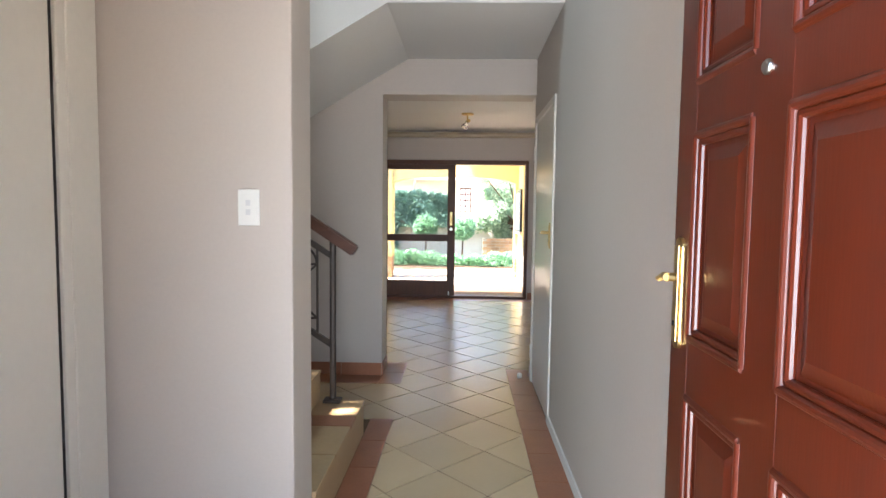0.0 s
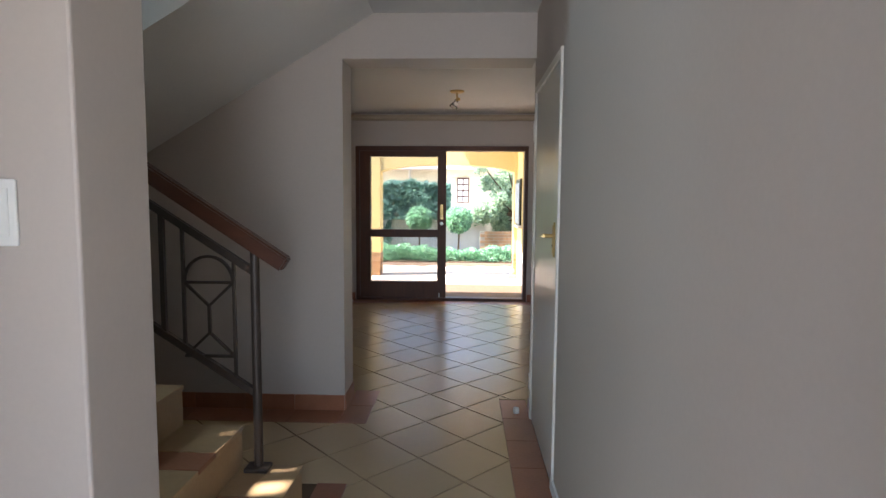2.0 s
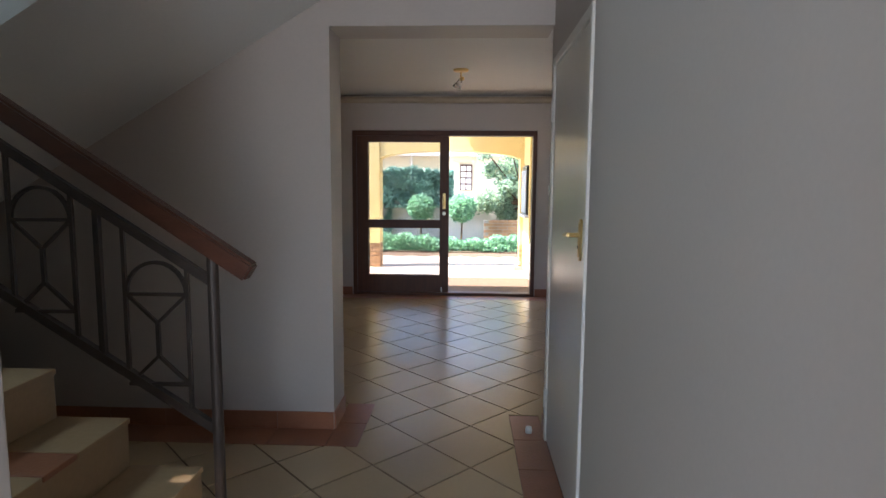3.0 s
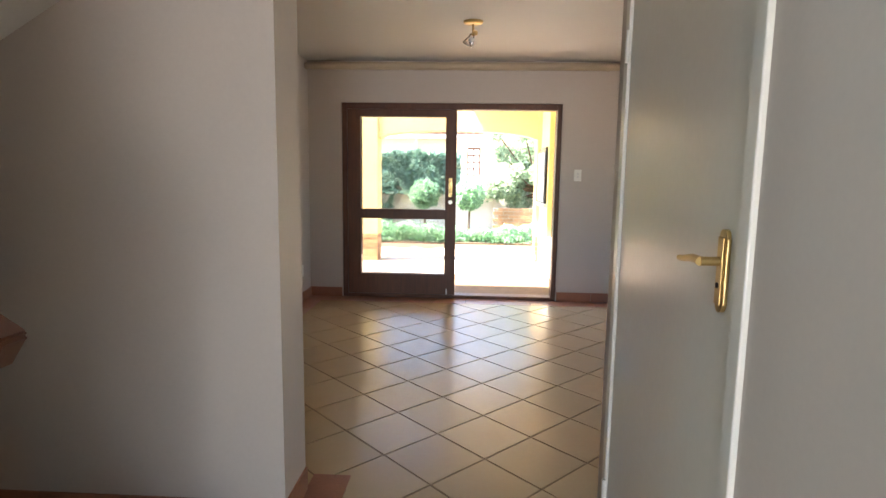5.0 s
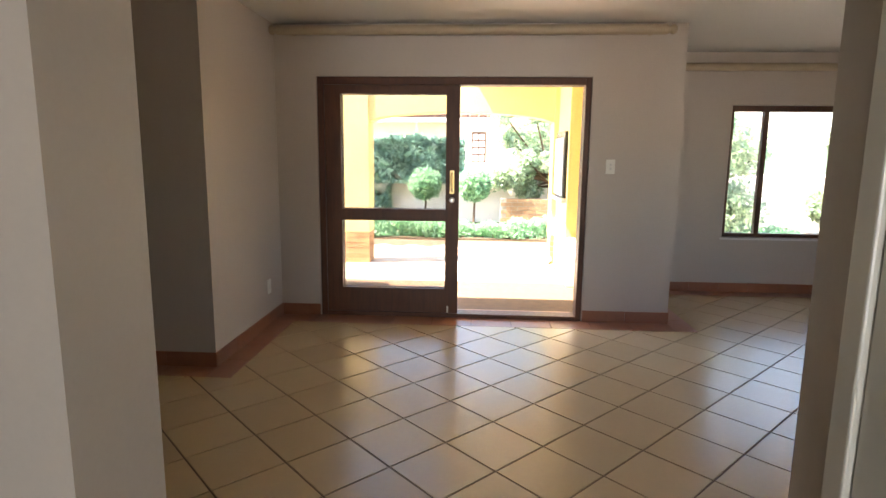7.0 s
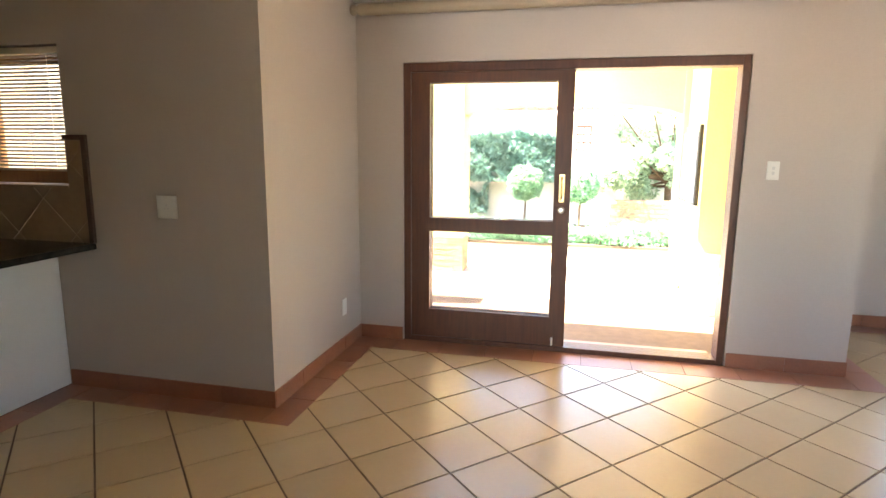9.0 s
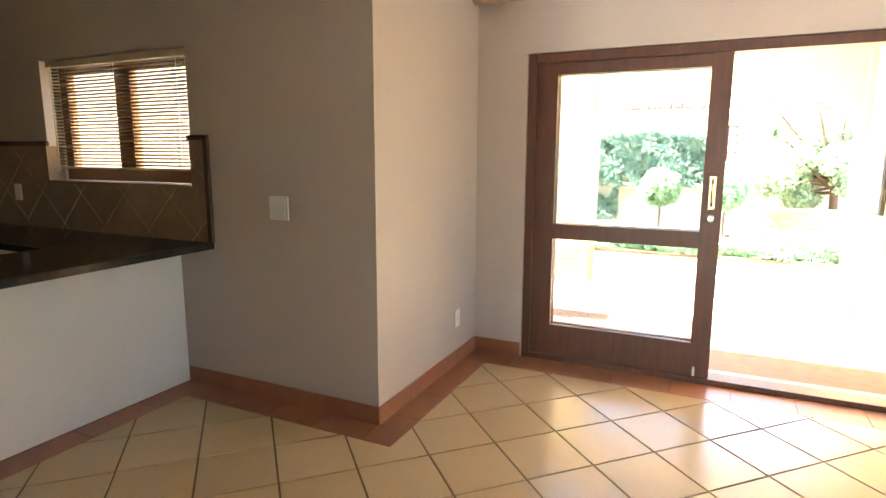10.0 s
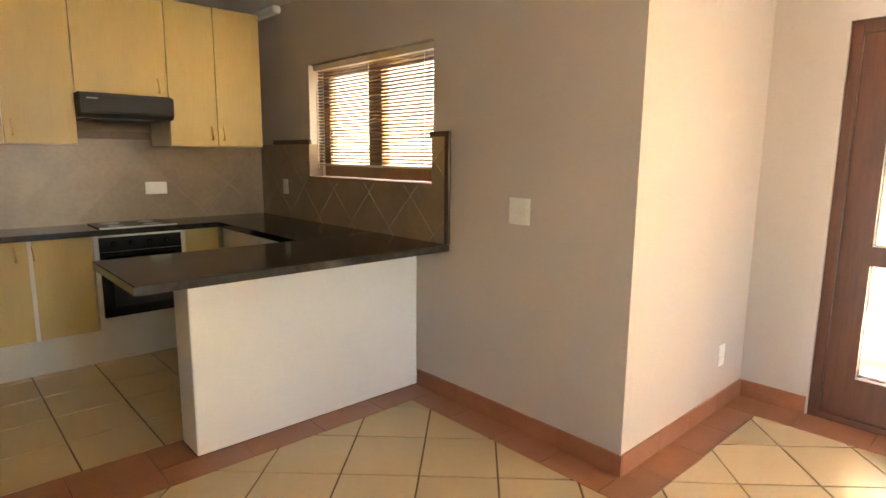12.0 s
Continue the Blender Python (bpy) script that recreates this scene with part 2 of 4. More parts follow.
setting("wall_stair_near", boxes((-3.5, -0.31, 1.785, 2.028, 0, 2.75), bevel=0.006), M_WALL, "taupe painted wall end beside the stairs", "wall")
setting("wall_passage", boxes((0.83, 1.03, 0.2, 3.40, 0, 5), (0.83, 1.03, 4.26, 4.40, 0, 5), (0.83, 1.03, 3.40, 4.26, 2.02, 5)),
        M_WALL, "smooth taupe painted passage wall", "wall")
setting("closet_back", boxes((1.03, 1.06, 3.3, 4.38, 0, 2.1)), M_WALL, "plain wall behind the closet door", "wall")
setting("wall_stair_far", boxes((-5.0, -0.364, 4.35, 4.617, 0, 5), (-0.364, 0.83, 4.35, 4.617, 2.23, 5)), M_WALL, "taupe wall with a header beam over the opening", "wall")
# stairwell outer wall, with unseen slots added to throw sun patches on the steps
SX = -3.3
PX, PY, PZ = -0.37, 2.99, 0.215
k = (SX - PX) / SUN_DIR.x
SY, SZ = PY + k * SUN_DIR.y, PZ + k * SUN_DIR.z
setting("wall_stair_outer", boxes((-3.5, SX, 2.015, 4.35, 0, 2.75), (-3.5, SX, 0.2, SY - 0.14, 2.75, 5.4), (-3.5, SX, SY + 0.11, 4.35, 2.75, 5.4),
                                  (-3.5, SX, SY - 0.14, SY - 0.01, 2.75, SZ - 0.1), (-3.5, SX, SY - 0.14, SY - 0.01, SZ + 0.41, 5.4), (-3.5, SX, SY - 0.01, SY + 0.06, 2.75, 5.4),
                                  (-3.5, SX, SY + 0.06, SY + 0.11, 2.75, SZ - 0.2), (-3.5, SX, SY + 0.06, SY + 0.11, SZ + 0.41, 5.4)), M_WHITEWALL, "white stairwell wall with added slots that shape the sun patches", "wall")
setting("ceiling_upper", boxes((-3.5, 1.03, 0, 4.617, 5.4, 5.5)), M_CEIL, "white ceiling over the stairwell", "ceiling")
setting("wall_upper_band", boxes((-3.3, 1.03, 0, 0.2, 5, 5.4), (0.83, 1.03, 0.2, 4.35, 5, 5.4), (-3.3, 0.83, 4.35, 4.617, 5, 5.4)), M_WHITEWALL, "white band of wall under the ceiling", "wall")
setting("ceiling_entrance", boxes((-3.5, 0.83, 0.2, 1.95, 2.752, 2.95)), M_CEIL, "white painted ceiling over the entrance", "ceiling")
setting("ceiling_passage", boxes((-0.17, 0.829, 3.13, 4.349, 2.5, 2.8), bevel=0.004), M_CEIL, "flat painted slab over the passage", "ceiling")
setting("ceiling_living", boxes((-5.0, -1.66, 4.617, 7.33, H, H + 0.1), (-1.66, 1.76, 4.617, 8.67, H, H + 0.1), (1.76, 4.7, 4.617, 10.0, H, H + 0.1), (0.83, 4.7, 4.2, 4.617, H, H + 0.1)), M_CEIL, "off-white ceiling of the living room", "ceiling")
# both lounge walls have unseen openings, added to brighten the living room and kitchen
setting("wall_lounge_back", boxes((1.03, 2.3, 4.2, 4.40, 0, H), (3.55, 4.7, 4.2, 4.40, 0, H), (2.3, 3.55, 4.2, 4.40, 0, 0.9), (2.3, 3.55, 4.2, 4.40, 2.1, H)), M_WALL, "taupe back wall of the lounge with an added light opening", "wall")
setting("wall_lounge_side", boxes((XR, 4.7, 4.4, 6.4, 0, H), (XR, 4.7, 7.22, 10.0, 0, H), (XR, 4.7, 6.4, 7.22, 2.1, H), (XR, 4.7, 6.4, 7.22, 0, 0.85)), M_WALL, "taupe side wall of the lounge with an added light opening", "wall")
setting("wall_sliding_door", boxes((-1.43, -1.075, 8.44, 8.67, 0, H), (1.235, 1.975, 8.44, 8.67, 0, H), (-1.075, 1.235, 8.44, 8.67, 2.077, H), (1.76, 1.975, 8.67, 9.75, 0, H)),
        M_WALL, "taupe wall around the sliding door", "wall")
setting("wall_lounge_window", boxes((1.76, 2.92, 9.75, 9.98, 0, H), (4.4, 4.7, 9.75, 9.98, 0, H), (2.92, 4.4, 9.75, 9.98, 0, 0.592), (2.92, 4.4, 9.75, 9.98, 1.976, H)),
        M_WALL, "taupe lounge wall with a tall window", "wall")
setting("wall_pillar", boxes((-1.66, -1.43, 7.33, 8.67, 0, H)), M_WALL, "taupe wall corner between kitchen and patio door", "wall")
setting("wall_kitchen_window", boxes((-5.0, -4.05, 7.1, 7.33, 0, H), (-2.69, -1.43, 7.1, 7.33, 0, H), (-4.05, -2.69, 7.1, 7.33, 0, 1.235), (-4.05, -2.69, 7.1, 7.33, 2.03, H)),
        M_WALL, "taupe kitchen wall with a small window", "wall")
setting("wall_kitchen_side", boxes((-5.0, -4.85, 4.617, 7.1, 0, H)), M_WALL, "taupe wall behind the kitchen cabinets", "wall")
bm = boxes((-4.85, -4.42, 7.03, 7.1, 2.44, 2.499), bevel=0.02)
setting("cornice", bm, M_CEIL, "short white plaster cornice at the kitchen ceiling", "cornice")

# half wall of the kitchen counter
setting("half_wall", boxes((-3.03, -2.83, 5.77, 7.1, 0, 0.866), bevel=0.008), M_WHITEWALL, "off-white plastered half wall under the counter", "wall")

# ---- stairs ----
stairs = thing("staircase", (-1.4, 2.6, 0), "beige tiled staircase rising beside the passage", "staircase")
RISE, GO, X0 = 0.175, 0.26, -0.297
for i in range(8):
    top = 0.208 + RISE * i
    xa = X0 - GO * i
    part("step", boxes((xa - GO, xa, 2.017, 3.135, 0, top - 0.02)), M_STEP, stairs)
    for ya, yb, mat in ((2.02, 2.366, M_STEP), (2.37, 2.716, M_STEP), (2.72, 2.863, M_TERRA), (2.867, 3.14, M_STEP)):
        part("tread_tile", boxes((xa - GO + 0.003, xa + 0.006, ya, yb, top - 0.02, top), bevel=0.003), mat, stairs, "terracotta stripe tile" if mat is M_TERRA else "")
part("landing", boxes((-3.3, X0 - GO * 8, 2.017, 4.35, 1.45, 0.208 + RISE * 8)), M_STEP, stairs)
bm = bmesh.new()
sof = lambda x: 2.5 + 0.634 * (x + 0.17)
out = [(X0 - GO * 8, sof(X0 - GO * 8) + 0.1), (-0.17, 2.5), (-0.17, 2.8)]
for i in range(7):
    out += [(-0.17 - 0.275 * (i + 1) + 0.0, 2.8 - 0.175 * i), (-0.17 - 0.275 * (i + 1), 2.8 - 0.175 * (i + 1))]
out += [(X0 - GO * 8, 1.58)]
prism(bm, out, 3.13, 4.349)
part("upper_flight", bm, M_WHITEWALL, stairs, "white plastered underside of the upper flight")

rail = thing("stair_railing", (-0.47, 3.1, 0.208), "brown iron railing with a dark wooden handrail", "railing")
RY = 3.1
SL = 0.642
zt = lambda x: 1.065 + SL * (-0.48 - x)
zb = lambda x: 0.545 + SL * (-0.48 - x)
zh = lambda x: 1.10 + 0.657 * (-0.35 - x)
bm = bmesh.new()
bar(bm, (-0.34, RY, zh(-0.34)), (-2.4, RY, zh(-2.4)), 0.06, 0.066)
bmesh.ops.bevel(bm, geom=list(bm.edges), offset=0.008, segments=2, affect='EDGES')
part("handrail", bm, M_RAILWOOD, rail, "polished dark wooden handrail")
part("post", rod(bmesh.new(), (-0.472, RY, 0.2), (-0.472, RY, zh(-0.472) - 0.02), 0.019), M_IRON, rail)
part("base_plate", boxes((-0.522, -0.422, RY - 0.05, RY + 0.03, 0.208, 0.226), bevel=0.004), M_IRON, rail)
part("top_rail", bar(bmesh.new(), (-0.472, RY, zt(-0.472)), (-2.4, RY, zt(-2.4)), 0.026, 0.03), M_IRON, rail)
part("bottom_rail", bar(bmesh.new(), (-0.472, RY, zb(-0.472)), (-2.4, RY, zb(-2.4)), 0.026, 0.03), M_IRON, rail)
for c in range(4):
    xc = -0.67 - 0.39 * c
    dz = SL * 0.39 * c
    bm = bmesh.new()
    for s in (-0.108, 0.108):
        bar(bm, (xc + s, RY, zb(xc + s)), (xc + s, RY, zt(xc + s) - 0.005), 0.013)
    zbase, zc, za = 0.70 + dz, 1.015 + dz, 1.015 + dz
    bar(bm, (xc - 0.108, RY, zc), (xc + 0.108, RY, zc), 0.012)
    bar(bm, (xc - 0.108, RY, zbase), (xc + 0.108, RY, zbase), 0.012)
    pts = [(xc + 0.105 * math.cos(a), RY, za + 0.11 * math.sin(a)) for a in [math.pi * k / 12 for k in range(13)]]
    for p, q in zip(pts, pts[1:]):
        bar(bm, p, q, 0.012)
    bar(bm, (xc, RY, zc - 0.1), (xc, RY, zbase + 0.1), 0.013)
    for s in (-0.105, 0.105):
        bar(bm, (xc, RY, zc - 0.1), (xc + s, RY, zc), 0.011)
        bar(bm, (xc, RY, zbase + 0.1), (xc + s, RY, zbase), 0.011)
    part("panel", bm, M_IRON, rail, "iron panel with an arch and forked bars")
    xb = xc - 0.195
    part("baluster", bar(bmesh.new(), (xb, RY, zb(xb)), (xb, RY, zt(xb)), 0.02), M_IRON, rail)


# ---- doors ----
def lever_handle(parent, x, y, z0, z1, side, toward, name="handle", reach=1.0, rise=0.66):
    """Brass plate on a face of constant x, with a curved lever. side: direction that the face looks; toward: lever's way along y."""
    plate = boxes((x, x + side * 0.009, y - 0.021, y + 0.021, z0 + 0.012, z1 - 0.012), bevel=0.003)
    for z in (z0 + 0.013, z1 - 0.013):
        rod(plate, (x, y, z), (x + side * 0.0085, y, z), 0.0165, seg=20)
    h = part(name, plate, M_BRASS, parent, "worn brass lever handle on a long plate")
    part("plate_trim", boxes((x + side * 0.0095, x + side * 0.013, y - 0.012, y + 0.012, z0 + 0.012, z1 - 0.012), bevel=0.0015), M_BRASS, h)
    zl = z0 + (z1 - z0) * rise
    out = side * (0.05 if reach == 1.0 else 0.03)
    bm = bmesh.new()
    rod(bm, (x, y, zl), (x + out, y, zl), 0.009)
    n = 14
    for i in range(n):
        u, v = i / n, (i + 1) / n
        pz = lambda q: zl + 0.003 * math.sin(math.pi * 1.6 * q) - 0.006 * q
        pr = lambda q: 0.0095 - 0.0035 * q
        rod(bm, (x + out, y + toward * (0.112 * u * reach - 0.004), pz(u)), (x + out, y + toward * (0.112 * v * reach - 0.002), pz(v)), pr(u), pr(v), 12)
    part("lever", bm, M_BRASS, h)
    part("keyhole", rod(bmesh.new(), (x + side * 0.008, y, z0 + 0.05), (x + side * 0.0145, y, z0 + 0.05), 0.006), M_BLACK, h)
    return h


# red panelled front door, standing open against the passage wall
FD = thing("front_door", (0.77, 0.25, 0.0), "open red mahogany panelled front door with brass handle", "door")
X1, X2 = 0.738, 0.778
YA, YB = 0.21, 1.068
cols = ((0.33, 0.645), (0.753, 0.978))
rows = ((0.16, 0.42), (0.52, 0.965), (1.088, 1.492), (1.597, 1.96))
bm = boxes((X1, X2, YA, cols[0][0], 0.012, 2.06), (X1, X2, cols[0][1], cols[1][0], 0.012, 2.06), (X1, X2, cols[1][1], YB, 0.012, 2.06))
for c in cols:
    zs = [0.012] + [z for r in rows for z in r] + [2.06]
    for a, b in zip(zs[::2], zs[1::2]):
        box(bm, X1 + 0.0005, X2, c[0], c[1], a, b)
part("door_frame", bm, M_MAHOG, FD)
for c in cols:
    for r in rows:
        bm = bmesh.new()
        box(bm, X1 + 0.014, X2 - 0.004, c[0] - 0.004, c[1] + 0.004, r[0] - 0.004, r[1] + 0.004)
        bm2 = [bm.verts.new(p) for p in ((X1 + 0.014, c[0] + 0.03, r[0] + 0.03), (X1 + 0.014, c[1] - 0.03, r[0] + 0.03), (X1 + 0.014, c[1] - 0.03, r[1] - 0.03), (X1 + 0.014, c[0] + 0.03, r[1] - 0.03))]
        bm3 = [bm.verts.new(p) for p in ((X1 + 0.005, c[0] + 0.055, r[0] + 0.055), (X1 + 0.005, c[1] - 0.055, r[0] + 0.055), (X1 + 0.005, c[1] - 0.055, r[1] - 0.055), (X1 + 0.005, c[0] + 0.055, r[1] - 0.055))]
        bm.faces.new(bm3)
        for i in range(4):
            bm.faces.new((bm2[i], bm2[(i + 1) % 4], bm3[(i + 1) % 4], bm3[i]))
        p = part("panel", bm, M_MAHOG, FD)
        bm = bmesh.new()
        for (ya, za), (yb, zb_) in (((c[0], r[0]), (c[1], r[0])), ((c[1], r[0]), (c[1], r[1])), ((c[1], r[1]), (c[0], r[1])), ((c[0], r[1]), (c[0], r[0]))):
            rod(bm, (X1 + 0.004, ya, za), (X1 + 0.004, yb, zb_), 0.009, seg=12)
            rod(bm, (X1 + 0.009, ya + (0.014 if ya == c[0] else -0.014), za + (0.014 if za == r[0] else -0.014)),
                (X1 + 0.009, yb + (0.014 if yb == c[0] else -0.014), zb_ + (0.014 if zb_ == r[0] else -0.014)), 0.008, seg=10)
        part("moulding", bm, M_MAHOG, p)
lever_handle(FD, X1, 1.022, 1.06, 1.285, -1, 1, reach=0.5, rise=0.65)
part("spyhole", lathe(bmesh.new(), (X1 + 0.004, 0.712, 1.56), [(0.012, 0), (0.012, -0.008), (0.008, -0.012)], 16, 'X'), M_CHROME, FD, "small steel spyhole")
for z in (0.25, 1.8):
    part("hinge", rod(bmesh.new(), (0.796, 0.205, z), (0.796, 0.205, z + 0.1), 0.007), M_BRASS, FD)
setting("front_door_frame", boxes((-0.058, -0.015, 0.02, 0.15, 0, 2.078), (0.75, 0.788, 0.02, 0.15, 0, 2.078), (-0.015, 0.75, 0.02, 0.15, 2.072, 2.079)), M_MEDGE, "dark wooden front door frame", "door frame")


def flush_door(name, xw, y0, y1, top, side, handle_y, hinge_y, toward, label, gap=0.004):
    d = thing(name, (xw, (y0 + y1) / 2, 0), label, "door")
    fw = 0.045
    e = xw + side * 0.012
    part("jamb", boxes((xw - side * 0.12, e, y0, y0 + fw, 0, top), bevel=0.004), M_DOORWHITE, d)
    part("jamb", boxes((xw - side * 0.12, e, y1 - fw, y1, 0, top), bevel=0.004), M_DOORWHITE, d)
    part("head", boxes((xw - side * 0.12, e - side * 0.001, y0 + fw, y1 - fw, top - fw, top), bevel=0.004), M_DOORWHITE, d)
    leaf = part("leaf", boxes((xw - side * 0.04, xw + side * 0.002, y0 + fw + 0.004, y1 - fw - gap, 0.01, top - fw - 0.004), bevel=0.002), M_DOORWHITE, d, "flush cream painted door leaf")
    for z in (0.2, 1.72):
        part("hinge", rod(bmesh.new(), (e + side * 0.004, hinge_y, z), (e + side * 0.004, hinge_y, z + 0.1), 0.007), M_DOORWHITE, d)
    if handle_y:
        lever_handle(d, xw + side * 0.003, handle_y, 1.105, 1.262, side, toward, rise=0.62)
    return d


flush_door("closet_door", 0.83, 3.352, 4.302, 2.045, -1, 3.455, 4.25, 1, "closed cream painted flush door with brass handle")
flush_door("side_door", -0.99, 0.7, 1.62, 2.06, 1, 0, 1.57, 1, "closed cream painted flush door beside the entrance", 0.016)
# black strip filling the hinge gap, in place of the shade inside it
part("seal", boxes((-1.03, -0.9885, 1.5615, 1.572, 0.01, 2.0)), M_BLACK, bpy.data.objects["side_door"], "black strip for the shade in the hinge gap")
part("broad_jamb", boxes((-0.99, -0.976, 1.622, 1.77, 0, 2.06), bevel=0.004), M_DOORWHITE, bpy.data.objects["side_door"])

# timber sliding door
SD = thing("sliding_door", (0.08, 8.5, 0.0), "dark meranti sliding patio door, one half open", "door")
fr = dict(bevel=0.004)
part("frame_side", boxes((-1.073, -1.02, 8.452, 8.6, 0, 2.075), **fr), M_MEDGE, SD)
part("frame_side", boxes((1.185, 1.233, 8.452, 8.6, 0, 2.075), **fr), M_MEDGE, SD)
part("frame_head", boxes((-1.02, 1.185, 8.452, 8.6, 2.012, 2.075), **fr), M_MEDGE, SD)
part("track", boxes((-1.02, 1.185, 8.452, 8.6, 0.0, 0.035), **fr), M_MEDGE, SD)
for nm, y, xa, xb in (("fixed_panel", 8.475, -1.018, 0.145), ("sliding_panel", 8.54, -0.985, 0.125)):
    gx0, gx1 = (-0.88, 0.03)
    p = part(nm, boxes((xa, gx0, y, y + 0.045, 0.036, 2.011), (gx1, xb, y, y + 0.045, 0.036, 2.011), (gx0, gx1, y, y + 0.045, 0.036, 0.252), (gx0, gx1, y, y + 0.045, 1.938, 2.011),
                             (gx0, gx1, y, y + 0.045, 0.858, 0.96)), M_MEDGE, SD, "dark stained timber door panel")
    for z0, z1 in ((0.25, 0.86), (0.958, 1.94)):
        g = part("pane", boxes((gx0 - 0.004, gx1 + 0.004, y + 0.02, y + 0.024, z0, z1)), M_GLASS, p)
        g.visible_shadow = False
h = part("pull_handle", boxes((0.065, 0.105, 8.467, 8.476, 1.10, 1.30), bevel=0.004), M_BRASS, SD, "long brass pull handle")
part("grip", tube(bmesh.new(), [(0.085, 8.47, 1.125), (0.085, 8.43, 1.15), (0.085, 8.425, 1.2), (0.085, 8.43, 1.255), (0.085, 8.47, 1.28)], 0.009), M_BRASS, h)
part("lock", lathe(bmesh.new(), (0.085, 8.475, 1.045), [(0.024, 0), (0.024, -0.006), (0.012, -0.009)], 20, 'Y'), M_CHROME, SD, "round steel lock escutcheon")
part("floor_bolt", boxes((0.05, 0.065, 8.46, 8.474, 0.04, 0.1), bevel=0.002), M_CHROME, SD)
setting("patio_threshold", boxes((-1.02, 1.185, 8.6, 8.75, -0.02, 0.0)), M_TERRA, "terracotta threshold of the patio door", "threshold")

# ---- windows ----
lw = thing("window_1", (3.66, 9.84, 0.592), "dark bronze framed tall lounge window", "window", kind="structure")
part("window_frame", boxes((2.925, 2.965, 9.8, 9.86, 0.597, 1.971), (4.355, 4.395, 9.8, 9.86, 0.597, 1.971), (2.965, 4.355, 9.8, 9.86, 0.597, 0.637), (2.965, 4.355, 9.8, 9.86, 1.911, 1.971),
                           (3.27, 3.32, 9.8, 9.86, 0.637, 1.911)), M_MEDGE, lw)
g = part("pane", boxes((2.965, 4.355, 9.83, 9.834, 0.637, 1.911)), M_GLASS, lw)
g.visible_shadow = False
part("window_sill", boxes((2.9, 4.42, 9.735, 9.75, 0.572, 0.592), bevel=0.003), M_WHITEWALL, lw)

kw = thing("window_2", (-3.37, 7.25, 1.235), "small timber framed kitchen window", "window", kind="structure")
part("window_frame", boxes((-4.045, -3.97, 7.22, 7.28, 1.24, 2.025), (-2.77, -2.695, 7.22, 7.28, 1.24, 2.025), (-3.97, -2.77, 7.22, 7.28, 1.24, 1.32), (-3.97, -2.77, 7.22, 7.28, 1.95, 2.025),
                           (-3.48, -3.335, 7.22, 7.28, 1.32, 1.95)), M_WINWOOD, kw)
g = part("pane", boxes((-3.97, -2.77, 7.25, 7.254, 1.32, 1.95)), M_GLASS, kw)
g.visible_shadow = False
blind = thing("venetian_blind", (-3.37, 7.15, 2.02), "dark wooden venetian blind with open slats", "blind")
part("head_rail", boxes((-4.02, -2.7, 7.12, 7.165, 1.985, 2.022), bevel=0.003), M_BLINDRAIL, blind)
for i in range(30):
    z = 1.972 - 0.0215 * i
    bm = bmesh.new()
    box(bm, -3.99, -2.72, 7.13, 7.155, z - 0.0009, z + 0.0009)
    bmesh.ops.rotate(bm, cent=(0, 7.1425, z), matrix=Matrix.Rotation(radians(-19), 3, 'X'), verts=bm.verts)
    part("slat", bm, M_BLIND, blind)
part("bottom_rail", boxes((-3.99, -2.72, 7.13, 7.155, 1.318, 1.332), bevel=0.002), M_BLINDRAIL, blind)
for x in (-3.9, -3.35, -2.8):
    part("cord", rod(bmesh.new(), (x, 7.129, 1.33), (x, 7.129, 1.99), 0.0015, seg=6), M_BLINDRAIL, blind)
part("wand", rod(bmesh.new(), (-3.97, 7.118, 1.3), (-3.97, 7.118, 1.99), 0.005, seg=8), M_BLINDRAIL, blind)

# ---- kitchen ----
def d_handle(parent, x, y, z):
    """Small brass bow handle, upright, on a face that looks along +x."""
    part("handle", tube(bmesh.new(), [(x, y, z - 0.045), (x + 0.016, y + 0.004, z - 0.035), (x + 0.022, y, z), (x + 0.016, y - 0.004, z + 0.035), (x, y, z + 0.045)], 0.007, 8), M_BRASS, parent, "small brass bow handle")


def unit(name, x0, x1, y0, y1, z0, z1, splits, handles, label, group):
    """A cabinet whose doors look along +x."""
    c = thing(name, ((x0 + x1) / 2, (y0 + y1) / 2, z0), label, "cabinet", group)
    part("body", boxes((x0, x1 - 0.02, y0 + 0.001, y1 - 0.001, z0, z1)), M_CABWHITE, c)
    ys = [y0] + splits + [y1]
    for a, b, hy in zip(ys, ys[1:], handles):
        d = part("door", boxes((x1 - 0.019, x1, a + 0.003, b - 0.003, z0 + 0.002, z1 - 0.002), bevel=0.003), M_MAPLE, c, "pale maple cabinet door")
        if hy is not None:
            d_handle(d, x1, hy[0], hy[1])
    return c


UX0, UX1 = -4.848, -4.42
unit("wall_cabinet", UX0, UX1, 4.62, 4.96, 1.447, 2.38, [], [(4.92, 1.56)], "pale maple wall cabinet with brass handle", "kitchen wall cabinets")
unit("wall_cabinet", UX0, UX1, 4.96, 5.702, 1.447, 2.38, [5.332], [(5.29, 1.54), (5.375, 1.54)], "pale maple double wall cabinet with brass handles", "kitchen wall cabinets")
unit("wall_cabinet", UX0, UX1, 5.702, 6.245, 1.765, 2.38, [], [(6.19, 1.835)], "short pale maple wall cabinet over the cooker hood", "kitchen wall cabinets")
unit("wall_cabinet", UX0, UX1, 6.245, 6.91, 1.447, 2.40, [6.57], [(6.53, 1.54), (6.612, 1.54)], "pale maple double wall cabinet beside the window", "kitchen wall cabinets")
hood = thing("cooker_hood", (-4.6, 5.97, 1.63), "slim black cooker hood under a short cabinet", "cooker hood")
